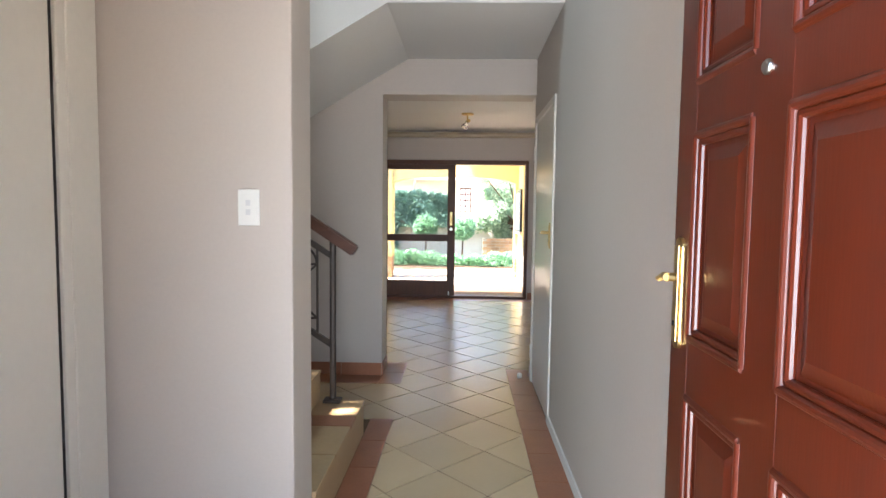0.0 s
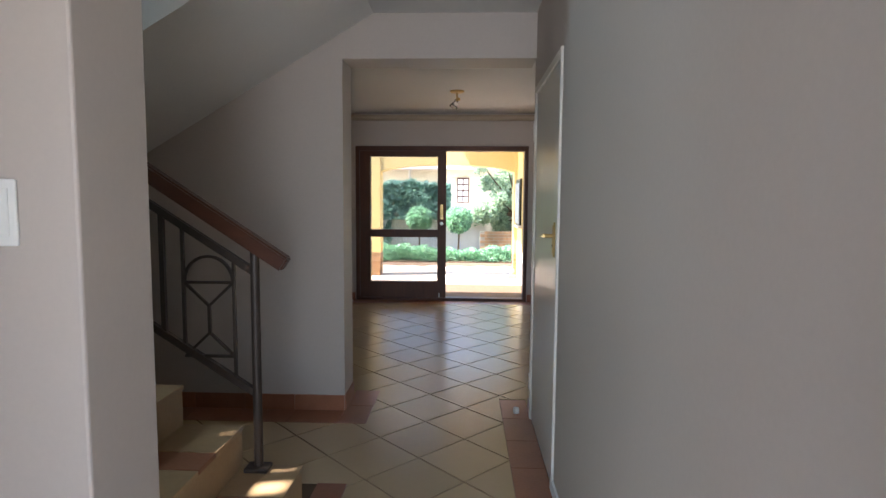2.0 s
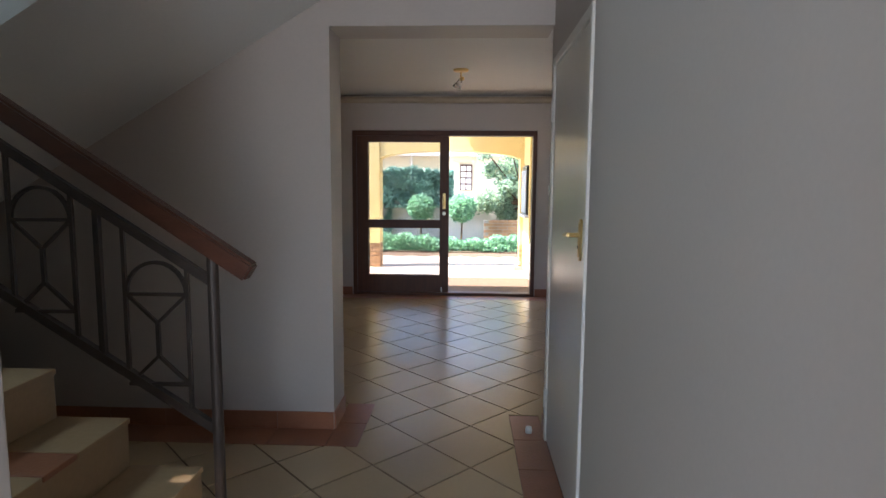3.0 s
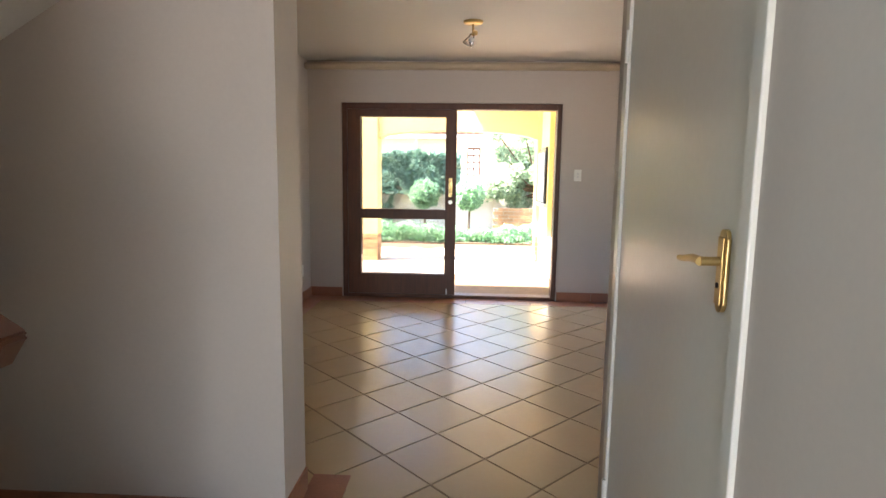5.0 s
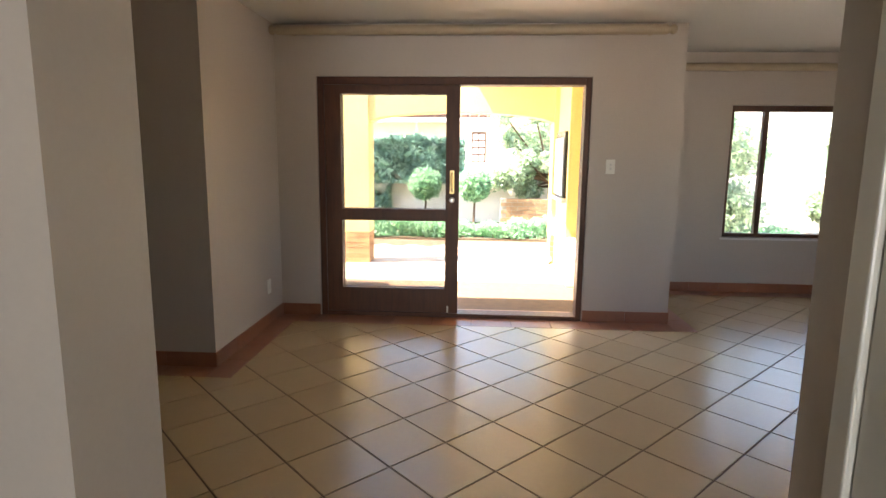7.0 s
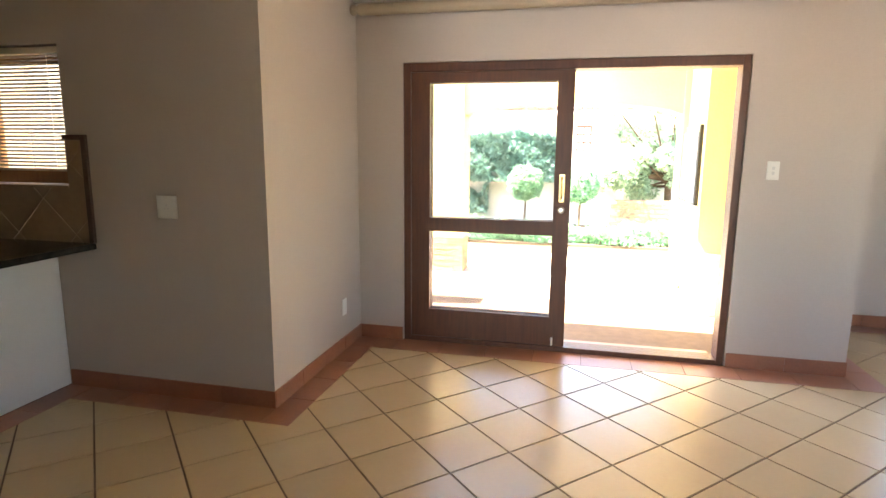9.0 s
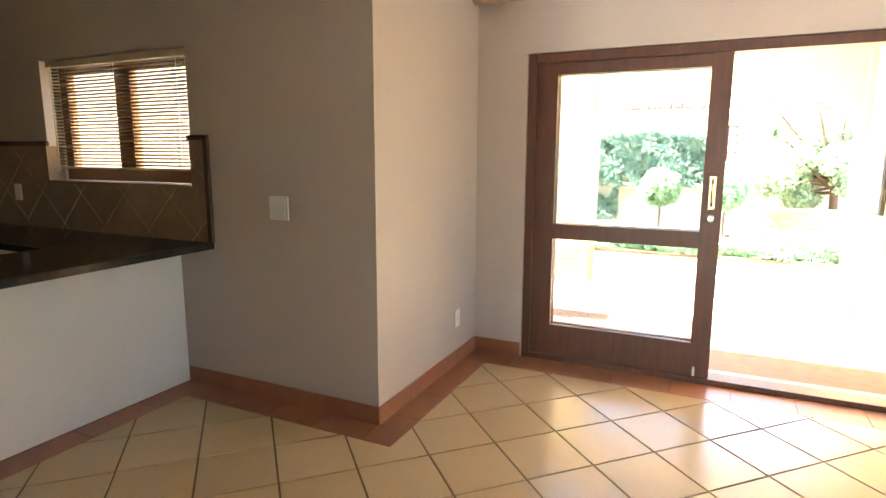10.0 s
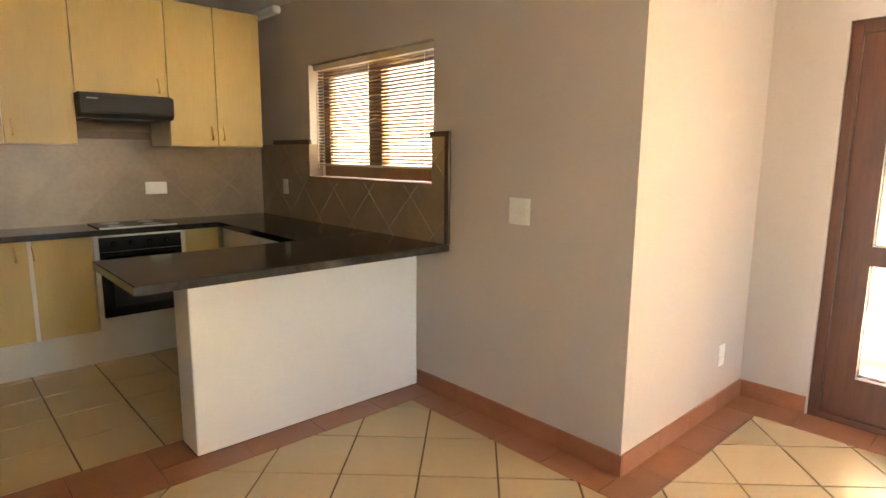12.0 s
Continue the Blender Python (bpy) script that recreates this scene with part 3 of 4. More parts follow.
bm = prism(bmesh.new(), [(-4.84, 1.62), (-4.33, 1.61), (-4.30, 1.64), (-4.30, 1.75), (-4.36, 1.763), (-4.84, 1.763)], 5.705, 6.242)
bmesh.ops.bevel(bm, geom=list(bm.edges), offset=0.006, segments=2, affect='EDGES')
part("body", bm, M_HOOD, hood)
part("badge", boxes((-4.2995, -4.298, 5.74, 5.8, 1.72, 1.728)), M_GREY, hood)
part("filter", boxes((-4.8, -4.36, 5.76, 6.2, 1.604, 1.618)), M_HOOD, hood)

LX1 = -4.45
LZ = 0.235
unit("base_cabinet", -4.848, LX1, 4.62, 4.98, LZ, 0.865, [], [None], "pale maple base cabinet", "kitchen base cabinets")
bu = unit("base_cabinet", -4.848, LX1, 4.98, 5.733, LZ, 0.865, [5.40], [(5.325, 0.79), (5.415, 0.79)], "pale maple base cabinet with two doors and a white centre post", "kitchen base cabinets")
part("centre_post", boxes((LX1 - 0.018, LX1 + 0.003, 5.386, 5.409, LZ, 0.864), bevel=0.002), M_CABWHITE, bu, "white centre post")
unit("base_cabinet", -4.848, LX1, 6.305, 6.55, LZ, 0.865, [], [None], "pale maple corner base cabinet", "kitchen base cabinets")
bc = thing("sink_cabinet", (-3.6, 6.8, LZ), "white and maple base cabinet under the window", "cabinet")
part("body", boxes((-4.445, -3.04, 6.59, 7.097, LZ, 0.865)), M_CABWHITE, bc)
for xa, xb in ((-4.43, -3.74), (-3.735, -3.05)):
    d = part("door", boxes((xa + 0.003, xb - 0.003, 6.57, 6.589, LZ + 0.002, 0.862), bevel=0.003), M_CABWHITE, bc)
    part("handle", tube(bmesh.new(), [(xb - 0.05, 6.57, 0.74), (xb - 0.05, 6.55, 0.75), (xb - 0.05, 6.548, 0.785), (xb - 0.05, 6.55, 0.82), (xb - 0.05, 6.57, 0.83)], 0.005, 8), M_BRASS, d)
setting("plinth", boxes((-4.84, -4.5, 4.62, 6.55, 0, LZ - 0.002), (-4.5, -3.04, 6.63, 7.09, 0, LZ - 0.002)), M_CABWHITE, "white kitchen plinth under the cabinets", "plinth")

oven = thing("built_in_oven", (-4.65, 6.02, LZ), "black built-in oven with a white surround", "oven")
part("body", boxes((-4.84, LX1, 5.737, 6.301, LZ, 0.864)), M_CABWHITE, oven)
part("control_panel", boxes((LX1, LX1 + 0.014, 5.765, 6.275, 0.755, 0.85), bevel=0.003), M_BLACK, oven)
od = part("oven_door", boxes((LX1, LX1 + 0.017, 5.765, 6.275, 0.315, 0.752), bevel=0.004), M_BLACK, oven)
part("oven_window", boxes((LX1 + 0.0175, LX1 + 0.019, 5.83, 6.21, 0.38, 0.64), bevel=0.0005), M_HOOD, od, "dark oven window")
part("door_handle", rod(bmesh.new(), (LX1 + 0.042, 5.8, 0.71), (LX1 + 0.042, 6.24, 0.71), 0.009), M_BLACK, od)
for y in (5.83, 6.21):
    part("handle_foot", rod(bmesh.new(), (LX1 + 0.01, y, 0.71), (LX1 + 0.042, y, 0.71), 0.006, seg=8), M_BLACK, od)
for i in range(4):
    part("knob", lathe(bmesh.new(), (LX1 + 0.014, 5.85 + 0.11 * i, 0.805), [(0.016, 0), (0.014, 0.018), (0.006, 0.02)], 16, 'X'), M_BLACK, oven, "small control knob")
hob = thing("hob", (-4.63, 6.02, 0.905), "flat black glass hob set in the worktop", "hob")
part("glass", boxes((-4.81, -4.46, 5.78, 6.26, 0.906, 0.912), bevel=0.002), M_BLACK, hob)
part("trim", boxes((-4.457, -4.448, 5.78, 6.26, 0.9055, 0.913), bevel=0.002), M_CHROME, hob, "steel front trim")
for x, y, rr in ((-4.72, 5.9, 0.06), (-4.55, 5.9, 0.05), (-4.72, 6.13, 0.05), (-4.55, 6.13, 0.06)):
    part("cooking_zone", lathe(bmesh.new(), (x, y, 0.9122), [(rr, 0), (rr, 0.0006)], 28), M_GREY, hob)
# worktop in a U
worktop = thing("worktop", (-3.7, 6.2, 0.868), "polished dark granite worktop in a U shape", "worktop")
for nm, d in (("back_slab", (-4.85, -4.411, 4.62, 7.1)), ("window_slab", (-4.41, -3.231, 6.53, 7.1)), ("peninsula_slab", (-3.23, -2.55, 5.49, 7.1))):
    bm = boxes((*d, 0.868, 0.905))
    bmesh.ops.bevel(bm, geom=[e for e in bm.edges if min(v.co.z for v in e.verts) > 0.9], offset=0.003, segments=2, affect='EDGES')
    part(nm, bm, M_GRANITE, worktop)
# splashback: bed, diagonal tiles, brown edging
setting("splashback_bed", boxes((-4.85, -4.842, 4.62, 7.09, 0.905, 1.72), (-4.842, -4.05, 7.092, 7.1, 0.905, 1.47), (-4.05, -2.69, 7.092, 7.1, 0.905, 1.225), (-2.69, -2.575, 7.092, 7.1, 0.905, 1.50)), M_LIGHTGROUT, "light grouted splashback bed", "splashback")


def clip_poly(poly, x0, x1, y0, y1):
    for ax, lim, sg in ((0, x0, 1), (0, x1, -1), (1, y0, 1), (1, y1, -1)):
        res = []
        for i, p in enumerate(poly):
            q = poly[(i + 1) % len(poly)]
            dp, dq = sg * (p[ax] - lim), sg * (q[ax] - lim)
            if dp >= 0:
                res.append(p)
            if dp * dq < 0:
                f = dp / (dp - dq)
                res.append((p[0] + f * (q[0] - p[0]), p[1] + f * (q[1] - p[1])))
        poly = res
        if len(poly) < 3:
            return []
    area = 0.5 * abs(sum(p[0] * q[1] - q[0] * p[1] for p, q in zip(poly, poly[1:] + poly[:1])))
    return poly if area > 2e-4 else []


def slab(bm, pts, h):
    """A flat piece: pts are the top's corners, h the vector down to its underside."""
    t = [bm.verts.new(p) for p in pts]
    b = [bm.verts.new(Vector(p) + Vector(h)) for p in pts]
    bm.faces.new(t)
    for i in range(len(t)):
        bm.faces.new((t[i], b[i], b[(i + 1) % len(t)], t[(i + 1) % len(t)]))


bm = bmesh.new()
R = 0.21
for a in range(-30, 30):
    for b in range(-30, 30):
        if (a + b) % 2:
            continue
        cx, cz = -3.3 + R * a, 0.95 + R * b
        dia = [(cx - R + 0.0018, cz), (cx, cz - R + 0.0018), (cx + R - 0.0018, cz), (cx, cz + R - 0.0018)]
        for x0, x1, z0, z1 in ((-4.84, -4.05, 0.905, 1.47), (-4.05, -2.69, 0.905, 1.225), (-2.69, -2.575, 0.905, 1.5)):
            p = clip_poly(dia, x0, x1, z0, z1)
            if p:
                slab(bm, [(x, 7.088, z) for x, z in p], (0, 0.004, 0))
        p = clip_poly([(x + 8, z) for x, z in dia], 4.62, 7.085, 0.905, 1.49)
        if p:
            slab(bm, [(-4.838, y, z) for y, z in p], (-0.004, 0, 0))
bmesh.ops.recalc_face_normals(bm, faces=bm.faces)
tagged(part("splashback_tiles", bm, M_SPLASH), "beige diagonal splashback tiles", "tiles", kind="stuff")
setting("splashback_edging", boxes((-2.575, -2.54, 7.078, 7.1, 0.905, 1.53), (-2.70, -2.575, 7.078, 7.1, 1.5, 1.53), (-4.6, -4.03, 7.078, 7.1, 1.47, 1.505), bevel=0.004), M_BROWNTRIM, "dark brown edging tiles of the splashback", "trim")
listello = thing("border_tiles", (-4.838, 5.97, 1.49), "brown border tiles under the cooker hood", "wall tiles", kind="structure")
for i in range(2):
    part("tile", boxes((-4.841, -4.832, 5.715 + 0.262 * i, 5.973 + 0.262 * i, 1.492, 1.545), bevel=0.001), M_LISTELLO, listello)
setting("window_reveal_trim", boxes((-4.06, -2.69, 7.085, 7.2, 1.225, 1.238), (-4.062, -4.045, 7.085, 7.2, 1.238, 1.47)), M_LIGHTGROUT, "pale tiled window reveal", "trim")


# ---- switches and sockets ----
def plate_on(name, centre, axis, w, h, label, rockers):
    """axis: the outward direction of the wall face, as '-y', '+x' and so on."""
    t = thing(name, centre, label, "switch" if "switch" in name else "socket")
    sg = 1 if axis[0] == '+' else -1

    def slabp(u0, u1, z0, z1, d0, d1, bev):
        if axis[1] == 'y':
            return boxes((centre[0] + u0, centre[0] + u1, centre[1] + sg * d0, centre[1] + sg * d1, centre[2] + z0, centre[2] + z1), bevel=bev)
        return boxes((centre[0] + sg * d0, centre[0] + sg * d1, centre[1] + u0, centre[1] + u1, centre[2] + z0, centre[2] + z1), bevel=bev)
    part("cover", slabp(-w / 2, w / 2, -h / 2, h / 2, 0, 0.008, 0.003), M_PLASTIC, t)
    part("insert", slabp(-w * 0.33, w * 0.33, -h * 0.36, h * 0.36, 0.0085, 0.0105, 0.001), M_PLASTIC, t)
    for (u, z, a, b) in rockers:
        part("rocker" if "switch" in name else "pin_hole", slabp(u - a / 2, u + a / 2, z - b / 2, z + b / 2, 0.0106, 0.013, 0.0), M_ROCKER, t)
    return t


two = [(0, 0.016, 0.016, 0.02), (0, -0.016, 0.016, 0.02)]
pins = [(0, 0.012, 0.006, 0.006), (-0.012, -0.006, 0.006, 0.006), (0.012, -0.006, 0.006, 0.006)]
plate_on("light_switch", (-0.460, 1.784, 1.339), '-y', 0.075, 0.125, "white double light switch on the taupe wall", two)
plate_on("light_switch", (1.414, 8.439, 1.348), '-y', 0.075, 0.12, "white light switch beside the patio door", two)
plate_on("power_socket", (-2.045, 7.099, 1.132), '-y', 0.13, 0.13, "white square wall socket above the skirting", pins)
plate_on("power_socket", (-1.429, 8.11, 0.325), '+x', 0.075, 0.12, "white low wall socket near the patio door", pins)
plate_on("power_socket", (-4.837, 6.25, 1.142), '+x', 0.15, 0.09, "white double socket on the splashback", pins)
plate_on("power_socket", (-4.42, 7.087, 1.146), '-y', 0.075, 0.115, "white socket on the splashback under the window", pins)

# ---- ceiling lamp, curtain rods, door stop ----
lamp = thing("ceiling_spotlight", (0.305, 6.87, 2.5), "brass ceiling spotlight with clear glass shade", "ceiling light")
part("canopy", lathe(bmesh.new(), (0.305, 6.87, 2.4995), [(0.075, 0), (0.075, -0.008), (0.068, -0.018), (0.03, -0.022)], 28), M_BRASS, lamp)
part("stem", rod(bmesh.new(), (0.305, 6.87, 2.485), (0.305, 6.87, 2.40), 0.009), M_BRASS, lamp)
part("knuckle", lathe(bmesh.new(), (0.318, 6.87, 2.415), [(0.016, -0.02), (0.02, 0), (0.016, 0.02)], 16, 'X'), M_BRASS, lamp)
bm = lathe(bmesh.new(), (0, 0, 0), [(0.018, 0.0), (0.022, -0.03), (0.036, -0.06), (0.045, -0.085), (0.043, -0.086), (0.033, -0.06), (0.02, -0.03)], 24)
bmesh.ops.transform(bm, matrix=pose(0.302, 6.865, 2.405, 20, 28, 0), verts=bm.verts)
part("glass_shade", bm, M_GLASS, lamp)
bm = bmesh.new()
bmesh.ops.create_uvsphere(bm, u_segments=16, v_segments=10, radius=0.02, matrix=Matrix.Translation((0.292, 6.87, 2.365)))
part("bulb", bm, M_PLASTIC, lamp)


def curtain_rod(x0, x1, y, z, label, r=0.04):
    t = thing("curtain_rod", ((x0 + x1) / 2, y, z), label, "curtain rod", "curtain rods")
    part("pole", rod(bmesh.new(), (x0 + 0.05, y, z), (x1 - 0.05, y, z), r, seg=24), M_ROD, t)
    for x, s in ((x0 + 0.05, -1), (x1 - 0.05, 1)):
        part("finial", lathe(bmesh.new(), (x, y, z), [(0.02, 0), (0.033, s * 0.005), (0.033, s * 0.013), (0.022, s * 0.018), (0.036, s * 0.035), (0.04, s * 0.05), (0.03, s * 0.072), (0.008, s * 0.082)], 20, 'X'), M_ROD, t)
    for x in (x0 + 0.16, x1 - 0.16):
        part("bracket", rod(bmesh.new(), (x, y, z), (x, y + 0.078, z), 0.014), M_ROD, t)
        part("rosette", rod(bmesh.new(), (x, y + 0.07, z), (x, y + 0.0795, z), 0.035), M_ROD, t)
    return t


curtain_rod(-1.415, 1.83, 8.36, 2.432, "pale wooden curtain rod over the sliding door")
curtain_rod(2.12, 4.47, 9.67, 2.34, "pale wooden curtain rod over the lounge window")
stop = thing("door_stop", (0.745, 4.36, 0.0), "small white rubber door stop on the floor", "door stop")
part("foot", lathe(bmesh.new(), (0.745, 4.36, 0.001), [(0.018, 0), (0.02, 0.02), (0.016, 0.036), (0.006, 0.04)], 16), M_PLASTIC, stop)

# ---- outside ----
setting("ground", boxes((-300, 300, -300, 0.0, -0.3, -0.16), (-300, -5.0, 0, 300, -0.3, -0.16), (4.7, 300, 0, 300, -0.3, -0.16), (-5, 4.7, 10.0, 300, -0.3, -0.16)), M_PAVE, "pale paved ground around the house", "ground")
setting("patio_floor", boxes((-5.0, 1.76, 8.67, 13.4, -0.155, -0.026), (-5.0, -1.66, 7.33, 8.67, -0.155, -0.026), (1.76, 4.7, 9.98, 13.4, -0.155, -0.026)), M_GROUT, "patio floor bed", "patio")
setting("porch_floor", boxes((-1.2, 1.03, -1.6, 0, -0.16, -0.01)), M_PAVE, "pale paving at the front door", "porch")
# unseen slabs, sized to keep sun off the yellow side wall
setting("patio_ceiling", boxes((-1.8, 1.95, 8.67, 8.85, 2.602, 2.75), (0.1, 1.95, 8.85, 11.5, 2.602, 2.75)), M_CEIL, "unseen white roof added to shade the patio side wall", "ceiling")
setting("patio_wall", boxes((1.62, 1.755, 8.675, 11.08, -0.026, 2.6), (1.33, 1.62, 10.15, 11.08, -0.026, 2.6)), M_YELLOW, "yellow painted patio side wall", "wall")
setting("wall_outside_yellow", boxes((-1.66, -1.075, 8.672, 8.70, -0.026, 2.6), (-1.075, 1.235, 8.672, 8.70, 2.077, 2.6), (1.235, 1.615, 8.672, 8.70, -0.026, 2.6), (-1.69, -1.662, 7.36, 8.7, -0.026, 2.6)),
        M_YELLOW, "yellow painted outer wall", "wall")
# the second box is unseen, added to block light from the left
setting("patio_screen_wall", boxes((-5.6, -2.3, 9.3, 9.5, -0.026, 2.6), (-5.6, -5.4, 7.34, 9.3, -0.026, 2.6)), M_CREAMHOUSE, "pale cream wall beyond the kitchen window with an added shading return", "wall")
# arched beam between columns
bm = bmesh.new()
out = [(-1.16, 2.6), (-1.16, 1.85)] + [(-1.16 + 2.45 * i / 16, 1.85 + 0.135 * (1 - (2 * i / 16 - 1) ** 2) ** 0.6) for i in range(1, 16)] + [(1.29, 1.85), (1.29, 2.6)]
under = [p for p in out[1:-1]]
for (xa, za), (xb, zb2) in zip(under, under[1:]):
    prism(bm, [(xa, za), (xb, zb2), (xb, 2.6), (xa, 2.6)], 11.1, 11.42)
setting("patio_beam", bm, M_YELLOW, "yellow arched beam across the patio", "beam")


def column(x0, x1, y0, y1, label):
    c = thing("patio_column", ((x0 + x1) / 2, (y0 + y1) / 2, -0.026), label, "column", "patio columns")
    part("shaft", boxes((x0, x1, y0, y1, 0.4, 2.6), bevel=0.008), M_YELLOW, c)
    part("core", boxes((x0 + 0.012, x1 - 0.012, y0 + 0.012, y1 - 0.012, -0.026, 0.4)), M_MORTAR, c)
    h = 0.06
    for r in range(6):
        z = -0.02 + r * (h + 0.01)
        off = 0.0 if r % 2 else (x1 - x0) / 4
        xs = [x0, (x0 + x1) / 2 + off * 0.9, x1]
        for a, b in zip(xs, xs[1:]):
            part("brick", boxes((a + 0.005, b - 0.005, y0, y1, z, z + h)), M_BRICK, c)
    return c


column(-1.53, -1.13, 11.08, 11.44, "yellow patio column on an orange brick base")
column(1.27, 1.65, 11.08, 11.44, "yellow patio column on an orange brick base")
braai = thing("built_in_grill", (1.47, 10.5, 0.9), "grey steel built-in grill door on the yellow wall", "grill")
part("frame", boxes((1.295, 1.329, 10.25, 11.0, 0.95, 1.72), bevel=0.006), M_BLACK, braai)
part("door", boxes((1.28, 1.295, 10.28, 10.97, 0.97, 1.65), bevel=0.004), M_GRILL, braai, "grey steel sliding grill door")
part("grip", rod(bmesh.new(), (1.27, 10.5, 1.45), (1.27, 10.85, 1.45), 0.008), M_CHROME, braai)
part("shelf", boxes((1.27, 1.329, 10.2, 11.05, 0.9, 0.94), bevel=0.004), M_WHITEWALL, braai)
pot = thing("patio_pot", (1.47, 10.0, -0.022), "tall white glazed pot on the patio", "pot")
pot.location = (1.42, 9.85, -0.022)
BASE[pot] = Vector((1.42, 9.85, -0.022))
part("vessel", lathe(bmesh.new(), (1.42, 9.85, -0.022), [(0.10, 0), (0.12, 0.05), (0.15, 0.2), (0.16, 0.34), (0.15, 0.46), (0.12, 0.52), (0.13, 0.55), (0.11, 0.55), (0.1, 0.5)], 28), M_POT, pot)
gas = thing("gas_bottle_stand", (1.24, 10.915, -0.022), "small grey burner standing by the column", "burner")
part("base", boxes((1.17, 1.31, 10.85, 10.98, -0.022, 0.05), bevel=0.01), M_GREY, gas)
part("head", lathe(bmesh.new(), (1.24, 10.915, 0.05), [(0.03, 0), (0.05, 0.06), (0.03, 0.1)], 16), M_CHROME, gas)


def blob(cx, cy, cz, r, shell=0.55):
    def f(rng, n):
        d = rng.normal(size=(n, 3))
        d /= np.linalg.norm(d, axis=1)[:, None]
        rr = r * (1 - shell * rng.random((n, 1)) ** 2) * (1 + 0.07 * np.sin(d[:, :1] * 9 + d[:, 1:2] * 7) + 0.05 * rng.normal(size=(n, 1)))
        return np.array((cx, cy, cz)) + d * rr
    return f


def bank(x0, x1, y0, y1, z0, z1, rough=0.12):
    def f(rng, n):
        x = rng.uniform(x0, x1, n)
        top = z1 - rough * (0.5 + 0.5 * np.sin(x * 2.3 + 1)) - rough * 0.6 * np.sin(x * 6.1) ** 2
        z = z0 + (top - z0) * rng.random(n)
        y = y0 + (y1 - y0) * rng.random(n) ** 1.5 + 0.06 * np.sin(x * 5 + z * 7)
        m = np.sin(x * 4.1 + 2 * np.sin(z * 5)) + np.sin(z * 6.3 + x) > -1.9
        return np.stack([x, y, z], 1)[m]
    return f


setting("planting_bed", boxes((-6, 7, 13.7, 16.6, -0.155, -0.03)), M_SOIL, "brown planting bed soil", "soil")
hd = thing("low_hedge", (0, 14.0, -0.03), "low clipped green border hedge", "hedge", kind="stuff")
leaf_part("foliage", leaves(16000, 0.045, bank(-5, 6, 13.75, 14.3, -0.03, 0.36), 1), M_LEAF, hd)
for x, s in ((-0.72, 0.82), (0.235, 0.86)):
    tp = thing("topiary_tree", (x, 14.7, -0.03), "clipped ball topiary tree on a thin stem", "tree", "topiary trees")
    part("trunk", rod(bmesh.new(), (x, 14.7, -0.05), (x + 0.02, 14.7, 0.75), 0.025, 0.018), M_BARK, tp)
    for k in range(4):
        part("limb", rod(bmesh.new(), (x + 0.02, 14.7, 0.7), (x + 0.15 * math.cos(k * 1.6), 14.7 + 0.15 * math.sin(k * 1.6), 0.95), 0.012, 0.006, seg=8), M_BARK, tp)
    leaf_part("crown", leaves(4200, 0.042, blob(x, 14.7, 0.88, 0.36 * s), 5 + int(x * 3)), M_LEAF, tp)
gw = boxes((-6, 8, 16.3, 16.55, -0.1, 1.05))
setting("garden_wall", gw, M_PLASTERW, "pale plastered retaining wall", "wall")
iv = thing("ivy_hedge", (-2.2, 16.2, 1.0), "dense dark green ivy over the garden wall", "hedge", kind="stuff")
leaf_part("foliage", leaves(26000, 0.06, bank(-5.5, 0.0, 15.85, 16.3, 0.85, 1.9, 0.12), 3), M_IVY, iv)
leaf_part("low_foliage", leaves(4200, 0.06, bank(0.0, 1.5, 15.9, 16.3, 0.8, 1.35, 0.3), 7), M_IVY, iv)
leaf_part("trailing_foliage", leaves(2600, 0.06, bank(-3.0, -1.6, 15.95, 16.28, 0.2, 1.0, 0.4), 4), M_IVY, iv)
bw = thing("brick_planter", (2.2, 15.2, -0.03), "low orange brick planter wall", "planter")
part("core", boxes((0.78, 1.95, 15.215, 15.4, -0.05, 0.57)), M_MORTAR, bw)
for r in range(8):
    z = -0.03 + r * 0.077
    for c in range(5):
        x = 0.78 + c * 0.23 + (0.115 if r % 2 else 0)
        if x + 0.22 < 1.99:
            part("brick", boxes((x, x + 0.22, 15.2, 15.3, z, z + 0.066)), M_BRICK, bw)
tr = thing("garden_tree", (1.9, 15.9, -0.03), "leafy pale green garden tree behind the planter", "tree")
bm = bmesh.new()
rod(bm, (1.9, 15.9, -0.05), (1.85, 15.9, 1.0), 0.08, 0.055)
part("trunk", bm, M_BARK, tr)
rng = random.Random(4)
crowns = []
for k in range(26):
    p = (1.75 + rng.uniform(-1.0, 1.3), 15.8 + rng.uniform(-0.5, 0.6), 1.25 + rng.uniform(-0.55, 1.1))
    part("limb", rod(bmesh.new(), (1.85, 15.9, 0.8 + rng.uniform(0, 0.25)), p, 0.03, 0.01, seg=8), M_BARK, tr)
    crowns.append(leaves(520, 0.05, blob(*p, rng.uniform(0.2, 0.36), 0.95), 20 + k))
vv = np.concatenate([c[0] for c in crowns])
leaf_part("crown", (vv, [(4 * i, 4 * i + 1, 4 * i + 2, 4 * i + 3) for i in range(len(vv) // 4)]), M_TREE, tr)
sh = thing("lounge_window_shrub", (4.6, 13.5, -0.03), "tall sunlit shrubs outside the lounge window", "shrub")
part("trunk", rod(bmesh.new(), (4.6, 13.5, -0.05), (4.6, 13.5, 0.9), 0.04, 0.03), M_BARK, sh)
crowns = []
